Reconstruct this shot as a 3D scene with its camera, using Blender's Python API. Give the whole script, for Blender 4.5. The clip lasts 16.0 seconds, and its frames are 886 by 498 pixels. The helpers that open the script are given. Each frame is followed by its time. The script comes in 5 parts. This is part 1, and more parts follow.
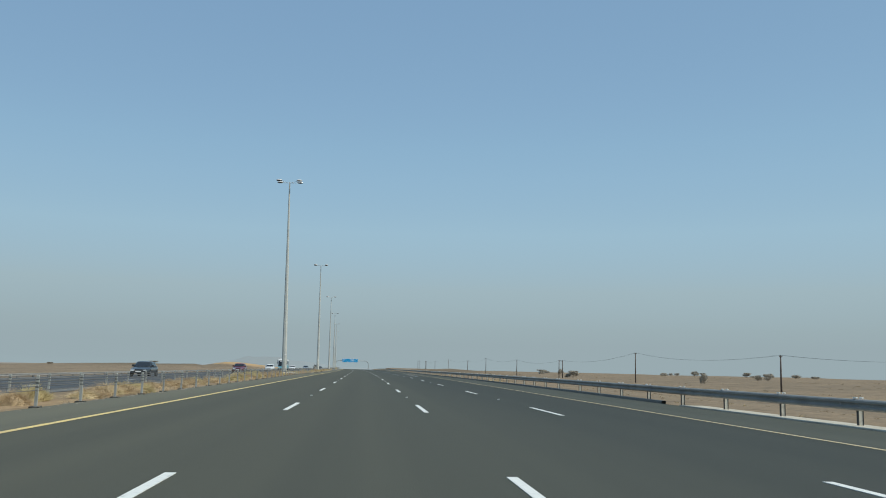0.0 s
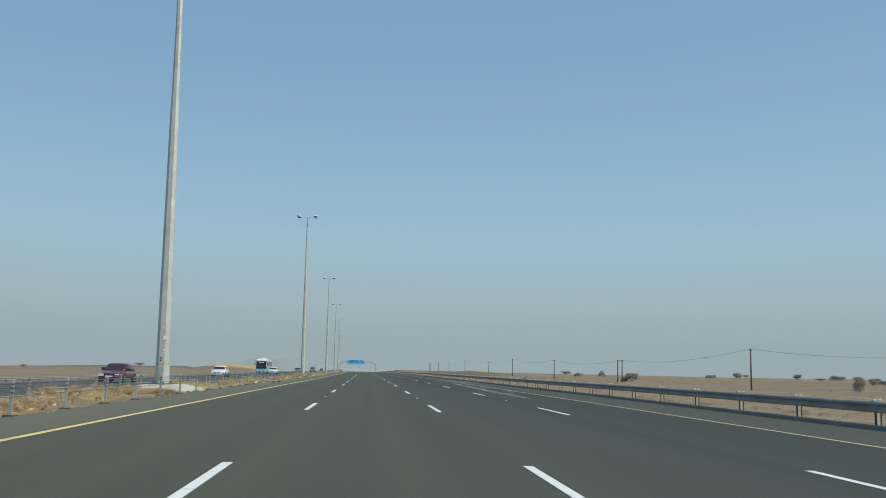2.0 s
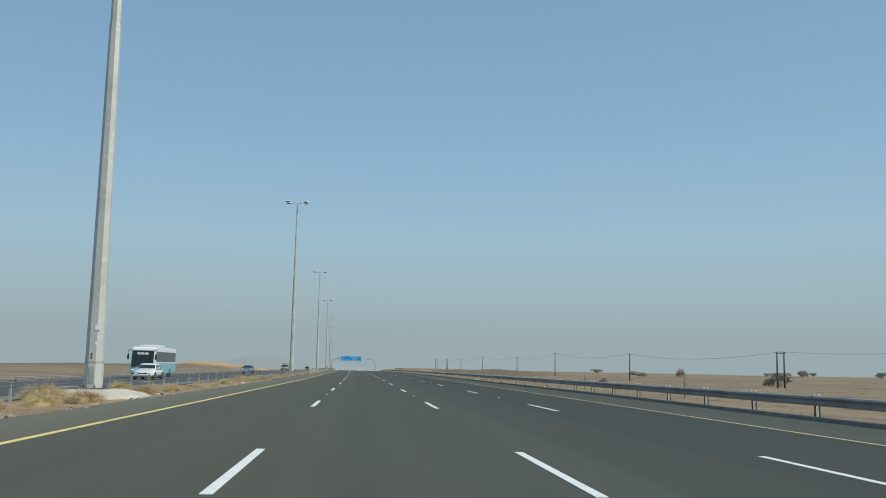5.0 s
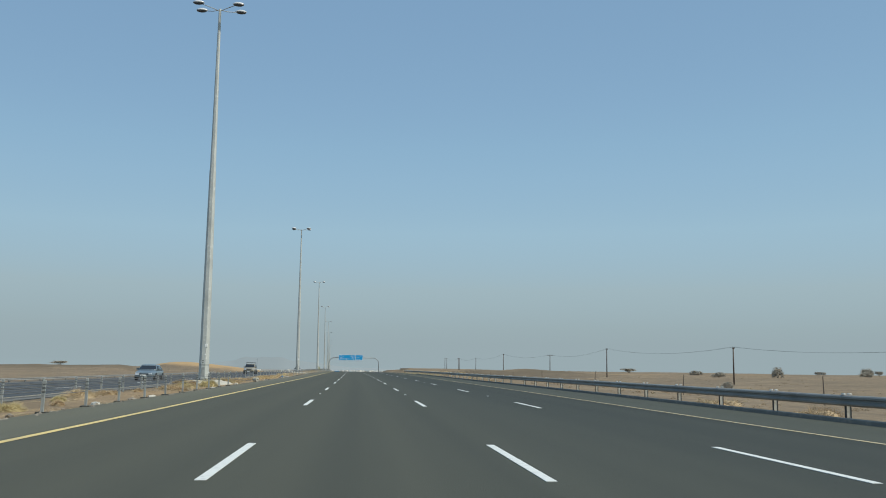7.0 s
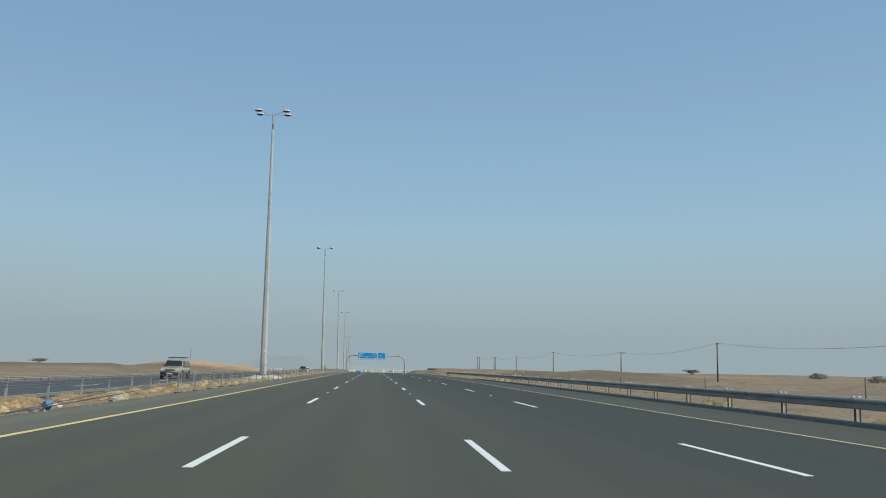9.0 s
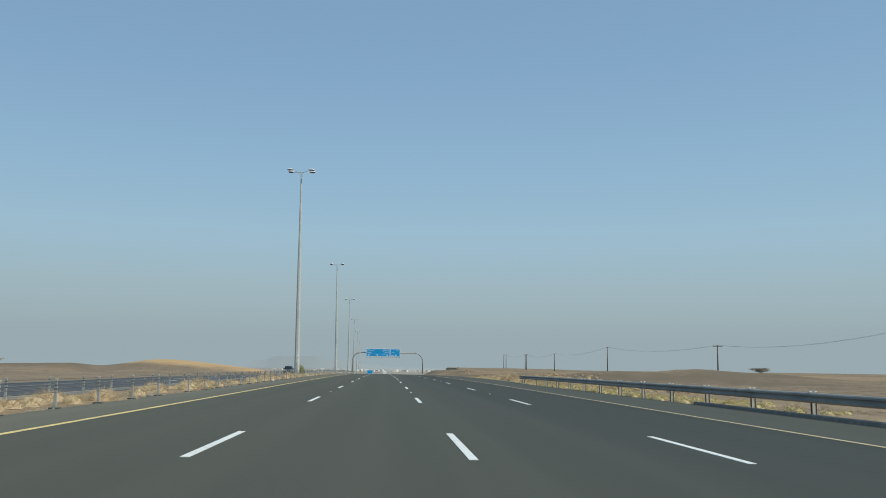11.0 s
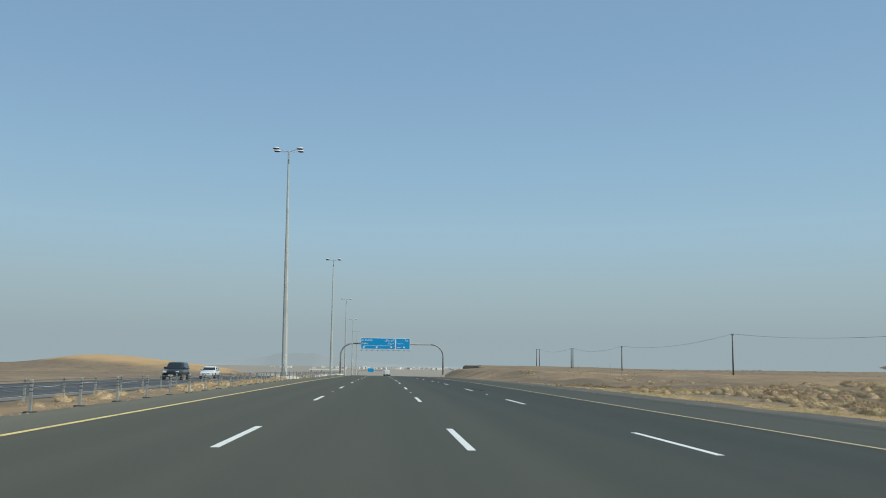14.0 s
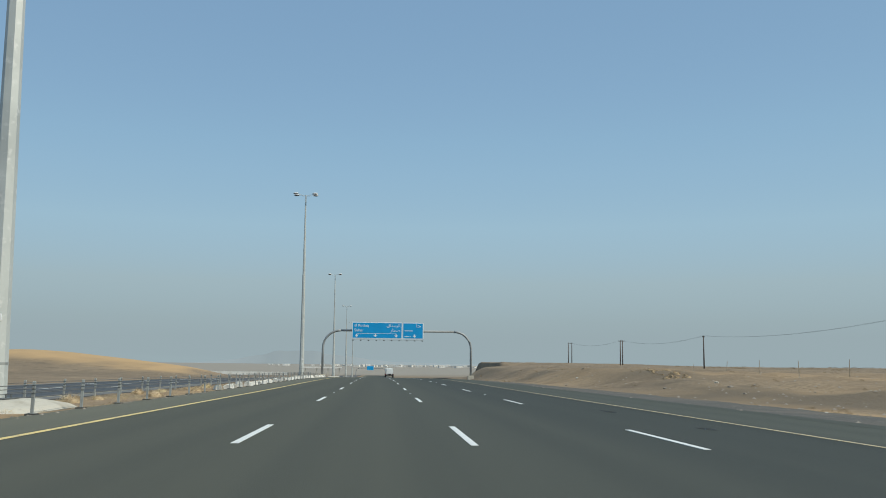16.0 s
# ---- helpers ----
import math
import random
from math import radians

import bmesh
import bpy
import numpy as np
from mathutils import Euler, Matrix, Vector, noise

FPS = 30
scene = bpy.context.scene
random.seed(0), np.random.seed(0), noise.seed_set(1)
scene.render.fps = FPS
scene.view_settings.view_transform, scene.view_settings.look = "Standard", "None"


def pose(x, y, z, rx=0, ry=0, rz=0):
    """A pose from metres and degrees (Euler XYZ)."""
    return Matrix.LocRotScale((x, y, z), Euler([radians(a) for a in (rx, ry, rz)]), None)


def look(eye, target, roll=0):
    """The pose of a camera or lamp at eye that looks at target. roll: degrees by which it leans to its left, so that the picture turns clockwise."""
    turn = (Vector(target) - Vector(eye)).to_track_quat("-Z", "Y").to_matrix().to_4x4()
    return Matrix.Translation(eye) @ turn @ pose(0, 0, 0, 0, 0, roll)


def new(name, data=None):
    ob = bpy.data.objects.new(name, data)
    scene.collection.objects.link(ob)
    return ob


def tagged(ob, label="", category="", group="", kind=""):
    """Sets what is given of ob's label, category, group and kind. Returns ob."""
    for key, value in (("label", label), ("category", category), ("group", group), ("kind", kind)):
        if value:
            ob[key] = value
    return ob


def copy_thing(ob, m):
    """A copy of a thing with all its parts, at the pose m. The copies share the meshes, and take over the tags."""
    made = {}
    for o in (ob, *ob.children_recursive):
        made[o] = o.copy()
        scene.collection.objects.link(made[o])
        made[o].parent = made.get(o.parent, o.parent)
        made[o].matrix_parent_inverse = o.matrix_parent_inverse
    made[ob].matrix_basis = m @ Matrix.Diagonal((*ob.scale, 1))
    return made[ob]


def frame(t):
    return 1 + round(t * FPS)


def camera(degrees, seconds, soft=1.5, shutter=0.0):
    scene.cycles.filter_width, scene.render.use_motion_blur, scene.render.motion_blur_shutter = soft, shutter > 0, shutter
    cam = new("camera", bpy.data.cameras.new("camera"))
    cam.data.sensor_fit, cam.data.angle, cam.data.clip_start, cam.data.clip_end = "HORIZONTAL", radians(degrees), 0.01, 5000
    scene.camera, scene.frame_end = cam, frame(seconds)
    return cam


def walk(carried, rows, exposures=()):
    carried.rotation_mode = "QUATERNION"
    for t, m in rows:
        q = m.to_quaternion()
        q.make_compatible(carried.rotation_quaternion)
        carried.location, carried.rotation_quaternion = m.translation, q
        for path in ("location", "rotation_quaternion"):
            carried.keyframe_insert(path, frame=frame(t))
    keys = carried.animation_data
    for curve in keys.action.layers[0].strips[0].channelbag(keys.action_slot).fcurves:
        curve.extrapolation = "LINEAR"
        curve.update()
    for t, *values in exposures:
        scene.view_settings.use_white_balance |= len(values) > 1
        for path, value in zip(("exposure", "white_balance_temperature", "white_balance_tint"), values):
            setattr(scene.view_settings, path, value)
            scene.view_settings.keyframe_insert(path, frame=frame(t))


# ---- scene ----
# ======================= camera and walk =======================
cam = camera(53.67, 16.0, soft=1.0)
PATH = [
    (0.00, 2.067, 10.971, 1.193, 7.818, -1.322, -5.098),
    (0.50, 1.994, 29.034, 1.217, 7.894, -1.358, -5.046),
    (1.00, 1.922, 47.094, 1.246, 7.945, -1.412, -4.940),
    (1.50, 1.844, 65.159, 1.280, 7.946, -1.302, -4.794),
    (2.00, 1.752, 83.240, 1.313, 7.920, -1.191, -4.662),
    (2.50, 1.629, 101.349, 1.343, 7.850, -1.124, -4.654),
    (3.00, 1.476, 119.479, 1.365, 7.831, -1.159, -4.725),
    (3.50, 1.317, 137.604, 1.372, 7.833, -1.293, -4.825),
    (4.00, 1.166, 155.699, 1.371, 7.808, -1.204, -4.886),
    (4.20, 1.111, 162.923, 1.370, 7.798, -1.152, -4.883),
    (4.70, 0.978, 180.944, 1.370, 7.785, -1.112, -4.872),
    (5.20, 0.852, 198.948, 1.368, 7.775, -1.072, -4.855),
    (5.70, 0.736, 216.976, 1.365, 7.765, -1.03, -4.834),
    (6.20, 0.627, 235.071, 1.360, 7.758, -0.985, -4.812),
    (6.50, 0.566, 245.965, 1.356, 7.755, -0.95, -4.798),
    (7.00, 0.467, 264.159, 1.343, 7.772, -0.794, -4.753),
    (7.50, 0.362, 282.360, 1.338, 7.793, -0.716, -4.551),
    (8.00, 0.241, 300.522, 1.351, 7.803, -0.774, -4.234),
    (8.50, 0.117, 318.625, 1.363, 7.782, -0.878, -3.770),
    (9.00, -0.009, 336.694, 1.357, 7.750, -1.030, -3.261),
    (9.20, -0.067, 343.920, 1.352, 7.743, -1.019, -3.158),
    (9.70, -0.242, 361.995, 1.347, 7.725, -0.968, -2.919),
    (10.20, -0.483, 380.111, 1.357, 7.708, -0.899, -2.702),
    (10.70, -0.776, 398.266, 1.368, 7.692, -0.828, -2.501),
    (11.20, -1.110, 416.438, 1.367, 7.677, -0.768, -2.312),
    (11.50, -1.330, 427.342, 1.364, 7.668, -0.743, -2.202),
    (12.00, -1.724, 445.504, 1.359, 7.661, -0.845, -2.177),
    (12.50, -2.159, 463.647, 1.361, 7.646, -1.025, -2.204),
    (13.00, -2.637, 481.780, 1.351, 7.597, -0.963, -2.266),
    (13.50, -3.145, 499.913, 1.323, 7.567, -0.866, -2.252),
    (14.00, -3.667, 518.056, 1.280, 7.527, -0.816, -2.217),
    (14.50, -4.202, 536.211, 1.219, 7.527, -0.837, -2.167),
    (15.00, -4.758, 554.375, 1.143, 7.456, -0.525, -2.159),
    (15.50, -5.334, 572.541, 1.059, 7.402, -0.533, -2.173),
    (16.00, -5.932, 590.706, 0.965, 7.366, -0.678, -2.187),
]

walk(cam, [(t, pose(x, y, z, 90 + pitch, roll, yaw)) for t, x, y, z, pitch, roll, yaw in PATH], [(0, 0.1, 6500, 4), (16, 0.1, 6500, 4)])

# ======================= sky, sun, exposure =======================
SUN_AZ, SUN_EL = 118.0, 47.0          # degrees clockwise from +y, and above the horizon
world = bpy.data.worlds.new("sky")
scene.world = world
world.use_nodes = True
wn = world.node_tree.nodes
sky = wn.new("ShaderNodeTexSky")
sky.sky_type = "NISHITA"
sky.sun_disc = False
sky.sun_elevation, sky.sun_rotation = radians(SUN_EL), radians(SUN_AZ)
sky.air_density, sky.dust_density, sky.ozone_density, sky.altitude = 1.3, 1.0, 1.5, 0
wn["Background"].inputs["Strength"].default_value = 0.12
# dust in the air: the sky's own share of red to blue, which grows towards the horizon, sets how grey the haze turns it
sl = world.node_tree.links
split, share_red, spread, haze, gain = (wn.new("ShaderNode" + k) for k in ("SeparateColor", "Math", "MapRange", "ValToRGB", "VectorMath"))
share_red.operation, gain.operation = "DIVIDE", "MULTIPLY"
spread.inputs["From Min"].default_value, spread.inputs["From Max"].default_value = 0.36, 1.56
gain.inputs[1].default_value = (5, 5, 5)
sl.new(sky.outputs["Color"], split.inputs["Color"])
sl.new(split.outputs["Red"], share_red.inputs[0])
sl.new(split.outputs["Blue"], share_red.inputs[1])
sl.new(share_red.outputs[0], spread.inputs["Value"])
sl.new(spread.outputs["Result"], haze.inputs["Fac"])
sl.new(haze.outputs["Color"], gain.inputs[0])
sl.new(gain.outputs[0], wn["Background"].inputs["Color"])
tones = ((0.36, (1.4, 2.35, 3.9)), (0.461, (1.93, 3.1, 4.6)), (0.497, (2.12, 3.38, 4.81)), (0.535, (2.29, 3.55, 4.9)), (0.644, (2.64, 3.84, 4.9)),
         (0.92, (2.79, 3.58, 4.08)), (1.343, (2.61, 3.22, 3.56)), (1.56, (2.54, 3.09, 3.43)))
ends = haze.color_ramp.elements
for k, (q, c) in enumerate(tones):
    e = ends[0] if k == 0 else ends[-1] if k == len(tones) - 1 else ends.new((q - 0.36) / 1.2)
    e.color = tuple(v / 5 for v in c) + (1,)
sun = new("sun", bpy.data.lights.new("sun", "SUN"))
sun.data.energy, sun.data.angle, sun.data.color = 3.4, radians(0.6), (1.0, 0.94, 0.85)
sa, se = radians(SUN_AZ), radians(SUN_EL)
sun.matrix_world = look((math.sin(sa) * math.cos(se) * 50, math.cos(sa) * math.cos(se) * 50, math.sin(se) * 50), (0, 0, 0))


# ======================= road line and ground form =======================
RISE = [0.114, -0.003, 0.037, 0.11, 0.168, 0.173, 0.17, 0.161, 0.14, 0.165, 0.149, 0.171, 0.162, 0.155, 0.076,
        -0.08, -0.292, -0.627, -0.941, -1.408, -2.049, -2.785, -3.532, -4.273, -5.012, -5.751, -6.49]  # each 40 m from -40
BEND = [0.0, 0.01, -0.56, -1.62, -3.38, -5.65, -8.48, -11.95, -15.96, -19.98, -24.0]                    # each 100 m from 0


def glide(table, start, step, y):
    """Smooth curve through evenly spaced values."""
    n = len(table)
    i = min(max(int((y - start) // step), 0), n - 2)
    s = (y - start) / step - i
    m = lambda j: (table[min(j + 1, n - 1)] - table[max(j - 1, 0)]) / (min(j + 1, n - 1) - max(j - 1, 0))
    return ((2 * s**3 - 3 * s * s + 1) * table[i] + (s**3 - 2 * s * s + s) * m(i)
            + (-2 * s**3 + 3 * s * s) * table[i + 1] + (s**3 - s * s) * m(i + 1))


def ease(a, b, v):
    u = min(max((v - a) / (b - a), 0.0), 1.0)
    return u * u * (3 - 2 * u)


def lerp(a, b, u):
    return a + (b - a) * u


def steps(table, v):
    """Straight runs through (place, value) pairs."""
    return float(np.interp(v, [p[0] for p in table], [p[1] for p in table]))


def road_x(y):
    """x of the first lane line."""
    if y < 0:
        return 0.0
    return glide(BEND, 0, 100, y) if y < 950 else glide(BEND, 0, 100, 950) - 0.0402 * (y - 950)


def road_z(y):
    if y < -40:
        return RISE[0]
    if y < 960:
        return glide(RISE, -40, 40, y)
    e = glide(RISE, -40, 40, 960)
    return max(e - 0.0183 * 700 * (1 - math.exp(-(y - 960) / 700)), -13.5)


def heading(y):
    return -math.degrees(math.atan((road_x(y + 2) - road_x(y - 2)) / 4))


FALL_Y, FALL = (0, 60, 110, 140, 200, 265, 290, 320, 400, 440, 500), (0.002, 0.002, 0.005, 0.006, 0.0055, 0.002, 0.003, 0.004, 0.004, 0.004, 0.009)


def fall(x, y):
    """The right-hand lanes drop a little to the outside, most where the bend begins."""
    return -float(np.interp(y, FALL_Y, FALL)) * min(max(x - 3.0, 0), 12)


def on_road(x, y, dz=0.0, turn=0.0):
    """A pose beside the road: x metres right of the first lane line."""
    return pose(road_x(y) + x, y, road_z(y) + dz + fall(x, y), 0, 0, heading(y) + turn)


RIGHT = [(-400, -1.3), (0, -1.4), (171, -1.6), (262, -1.4), (445, -1.3), (529, -0.9), (614, -0.8), (710, -0.1),
         (800, 0.0), (875, 0.3), (947, 0.4), (1000, -1.5), (1150, -8.5), (1400, -12.5), (2000, -13.5)]
LEFT = [(-400, -1.9), (600, -1.9), (760, -2.6), (900, -5.5), (1100, -9.0), (1400, -12.5), (2000, -13.5)]
FAR_EDGE = -29.5                      # outer edge of the other carriageway


def hill(x, y, cx, cy, rx, ry, h):
    return h * math.exp(-((x - cx) / rx) ** 2 - ((y - cy) / ry) ** 2)


def dune(x, y):
    return hill(x, y, -106, 868, 31 if x < -106 else 40, 46, 8.1) + hill(x, y, -62, 872, 24, 50, 1.9)


def ridge(x, y):
    """Long flat-topped brown ridge in front of the dune."""
    along = ease(-116, -131, x) * (1 - 0.95 * ease(160, 330, -x))
    return along * math.exp(-((y - 800) / 34) ** 2) * (4.0 + 0.5 * noise.noise((x * 0.03, y * 0.02, 1.0)) + 0.25 * noise.noise((x * 0.11, y * 0.05, 8.0)))


def ground_z(x, y):
    """Height of the desert at x metres from the first lane line."""
    r = road_z(y)
    bump = noise.noise((x * 0.021, y * 0.021, 3.0)) * 0.5 + noise.noise((x * 0.09, y * 0.09, 7.0)) * 0.16
    if x > 14.6:
        far = steps(RIGHT, y) + hill(x, y, 52, 900, 26, 75, 1.0) + hill(x, y, 33, 650, 12, 50, 0.5) + hill(x, y, 42, 576, 10, 12, 1.15) + hill(x, y, 68, 584, 20, 20, 2.5) + hill(x, y, 24, 532, 6, 12, 0.6) + hill(x, y, 27, 690, 9, 22, 0.5) + ease(70, 130, x) * (1 - ease(560, 680, y))
        wide = lerp(26, 15, ease(470, 560, y)) - 8 * ease(600, 670, y) + 22 * ease(800, 900, y)
        edge = 15.4 + 3.2 * ease(490, 560, y) + 22 * ease(765, 900, y)          # room for the slip road
        u = ease(edge, edge + wide, x)
        rough = ease(470, 500, y) * (1 - ease(720, 800, y)) * ease(17.5, 24, x) * (1 - ease(70, 130, x))
        far += rough * (0.6 * noise.noise((x * 0.085, y * 0.06, 5.0)) + 0.34 * noise.noise((x * 0.25, y * 0.2, 6.0)) + 0.14 * noise.noise((x * 0.6, y * 0.45, 9.0)))
        mesa = ease(46.5, 49.5, x) * (1 - ease(80, 130, x)) * ease(900, 925, y) * (1 - ease(985, 1015, y))
        low = lerp(r - 0.12 - 0.08 * ease(470, 490, y) + fall(14.3, y), far, u) + bump * ease(15, 30, x) * (1 + ease(80, 400, x))
        return lerp(low, 1.2 + 0.7 * bump + 0.25 * noise.noise((x * 0.3, y * 0.1, 2.0)), mesa)
    if x < FAR_EDGE - 0.9:
        far = steps(LEFT, y) + dune(x, y) + ridge(x, y)
        u = ease(-FAR_EDGE + 1.0, 58, -x)
        return lerp(r - 0.75, far, u) + bump * ease(31, 60, -x) * (1 + ease(80, 400, -x)) * (1 - 0.65 * ease(690, 740, y))
    if x < -9.6:
        return r - 0.18 - 0.6 * ease(11, 29, -x)
    if x < -6.0:
        return r - 0.02 + 0.05 * noise.noise((x * 0.6, y * 0.35, 1.0)) - 0.04
    return r - 0.16


def shoulder_width(y):
    return float(np.interp(y, (440, 480, 505, 545, 600, 640, 760, 1000), (14.9, 15.4, 16.9, 17.9, 19.3, 19.4, 17.6, 16.6)))


# ======================= materials =======================
def material(name, base, rough=0.7, metal=0.0, spots=(), bump=0.0, bump_scale=30.0, spec=0.5):
    """Principled surface. spots: (colour, noise scale, from, to, detail) laid over the base in turn."""
    m = bpy.data.materials.new(name)
    m.use_nodes = True
    nt = m.node_tree
    b = nt.nodes["Principled BSDF"]
    b.inputs["Roughness"].default_value = rough
    b.inputs["Metallic"].default_value = metal
    b.inputs["Specular IOR Level"].default_value = spec
    b.inputs["Base Color"].default_value = (*base, 1)
    last = None
    geo = nt.nodes.new("ShaderNodeNewGeometry")
    for colour, scale, lo, hi, *more in spots:
        n = nt.nodes.new("ShaderNodeTexNoise")
        n.inputs["Scale"].default_value = scale
        n.inputs["Detail"].default_value = more[0] if more else 4.0
        nt.links.new(geo.outputs["Position"], n.inputs["Vector"])
        ramp = nt.nodes.new("ShaderNodeMapRange")
        ramp.inputs["From Min"].default_value, ramp.inputs["From Max"].default_value = lo, hi
        nt.links.new(n.outputs["Fac"], ramp.inputs["Value"])
        mix = nt.nodes.new("ShaderNodeMix")
        mix.data_type = "RGBA"
        nt.links.new(ramp.outputs["Result"], mix.inputs["Factor"])
        if last:
            nt.links.new(last, mix.inputs["A"])
        else:
            mix.inputs["A"].default_value = (*base, 1)
        mix.inputs["B"].default_value = (*colour, 1)
        last = mix.outputs["Result"]
    if last:
        nt.links.new(last, b.inputs["Base Color"])
    if bump:
        n = nt.nodes.new("ShaderNodeTexNoise")
        n.inputs["Scale"].default_value = bump_scale
        n.inputs["Detail"].default_value = 6.0
        nt.links.new(geo.outputs["Position"], n.inputs["Vector"])
        bp = nt.nodes.new("ShaderNodeBump")
        bp.inputs["Strength"].default_value = bump
        bp.inputs["Distance"].default_value = 0.3 / bump_scale ** 0.5
        nt.links.new(n.outputs["Fac"], bp.inputs["Height"])
        nt.links.new(bp.outputs["Normal"], b.inputs["Normal"])
    return m


def lanes_material(name, base, worn, dark, width, tracks=True):
    """Asphalt with wheel tracks and streaks along the lanes; its UV map is in metres across and along."""
    m = material(name, base, 0.82, bump=0.22, bump_scale=55, spec=0.35)
    nt = m.node_tree
    b = nt.nodes["Principled BSDF"]
    uv = nt.nodes.new("ShaderNodeUVMap")
    sep = nt.nodes.new("ShaderNodeSeparateXYZ")
    nt.links.new(uv.outputs["UV"], sep.inputs["Vector"])

    def math_node(op, a, v, c=None):
        n = nt.nodes.new("ShaderNodeMath")
        n.operation = op
        for i, s in enumerate((a, v, c)):
            if s is None:
                continue
            if isinstance(s, (int, float)):
                n.inputs[i].default_value = s
            else:
                nt.links.new(s, n.inputs[i])
        return n.outputs[0]

    # two wheel tracks a lane
    wave = math_node("SINE", math_node("MULTIPLY", sep.outputs["X"], 4 * math.pi / width), 0)
    track = math_node("MULTIPLY_ADD", wave, 0.22, 0.3)
    comb = nt.nodes.new("ShaderNodeCombineXYZ")
    nt.links.new(math_node("MULTIPLY", sep.outputs["X"], 1.6), comb.inputs["X"])
    nt.links.new(math_node("MULTIPLY", sep.outputs["Y"], 0.012), comb.inputs["Y"])
    streak = nt.nodes.new("ShaderNodeTexNoise")
    streak.inputs["Scale"].default_value, streak.inputs["Detail"].default_value = 1.0, 5.0
    nt.links.new(comb.outputs[0], streak.inputs["Vector"])
    soft = math_node("MULTIPLY_ADD", streak.outputs["Fac"], 1.6, -0.45)
    blend = math_node("ADD", math_node("MULTIPLY", soft, 0.6), math_node("MULTIPLY", track, 0.5))
    mix = nt.nodes.new("ShaderNodeMix")
    mix.data_type, mix.clamp_factor = "RGBA", True
    nt.links.new(blend, mix.inputs["Factor"])
    twice = 2.0 if tracks else 1.0          # the strips below halve it again
    mix.inputs["A"].default_value, mix.inputs["B"].default_value = (*(v * twice for v in dark), 1), (*(v * twice for v in worn), 1)
    grain = nt.nodes.new("ShaderNodeTexNoise")
    grain.inputs["Scale"].default_value, grain.inputs["Detail"].default_value = 40.0, 6.0
    nt.links.new(uv.outputs["UV"], grain.inputs["Vector"])
    mix2 = nt.nodes.new("ShaderNodeMix")
    mix2.data_type, mix2.blend_type = "RGBA", "MULTIPLY"
    mix2.inputs["Factor"].default_value = 0.3
    gr = nt.nodes.new("ShaderNodeMapRange")
    gr.inputs["From Min"].default_value, gr.inputs["From Max"].default_value = 0.3, 0.7
    gr.inputs["To Min"].default_value, gr.inputs["To Max"].default_value = 0.65, 1.3
    nt.links.new(grain.outputs["Fac"], gr.inputs["Value"])
    nt.links.new(mix.outputs["Result"], mix2.inputs["A"])
    nt.links.new(gr.outputs["Result"], mix2.inputs["B"])
    strips = nt.nodes.new("ShaderNodeValToRGB")      # strips paved at different times, from -6 to 14 m
    place = nt.nodes.new("ShaderNodeMapRange")
    place.inputs["From Min"].default_value, place.inputs["From Max"].default_value = -6, 14
    nt.links.new(sep.outputs["X"], place.inputs["Value"])
    nt.links.new(place.outputs["Result"], strips.inputs["Fac"])
    ends = strips.color_ramp.elements
    ends[0].position, ends[1].position = 0.0, 1.0
    ends[0].color, ends[1].color = (0.91, 0.865, 0.8, 1), (0.46, 0.475, 0.47, 1)
    for at, c in ((0.1, (0.86, 0.82, 0.76)), (0.115, (0.535, 0.518, 0.485)), (0.32, (0.505, 0.494, 0.466)), (0.5, (0.445, 0.449, 0.441)), (0.66, (0.32, 0.336, 0.35)), (0.84, (0.283, 0.302, 0.317)), (0.855, (0.46, 0.475, 0.47))):
        e = ends.new(at)
        e.color = (*c, 1)
    mix3 = nt.nodes.new("ShaderNodeMix")
    mix3.data_type, mix3.blend_type = "RGBA", "MULTIPLY"
    mix3.inputs["Factor"].default_value = 1.0 if tracks else 0.0
    nt.links.new(mix2.outputs["Result"], mix3.inputs["A"])
    nt.links.new(strips.outputs["Color"], mix3.inputs["B"])
    nt.links.new(mix3.outputs["Result"], b.inputs["Base Color"])
    return m


ASPHALT = lanes_material("asphalt", (0.064, 0.065, 0.052), (0.087, 0.087, 0.066), (0.0595, 0.061, 0.048), 3.75)
ASPHALT_FAR = lanes_material("asphalt_other", (0.06, 0.062, 0.065), (0.085, 0.09, 0.095), (0.06, 0.065, 0.07), 3.75, False)
SAND = material("desert_sand", (0.275, 0.203, 0.13), 0.95, spots=[
    ((0.214, 0.163, 0.11), 0.012, 0.42, 0.62), ((0.335, 0.25, 0.16), 0.05, 0.48, 0.7),
    ((0.14, 0.108, 0.077), 0.35, 0.52, 0.68), ((0.33, 0.26, 0.175), 0.9, 0.6, 0.72), ((0.17, 0.13, 0.09), 3.0, 0.4, 0.7)], bump=0.6, bump_scale=4, spec=0.2)


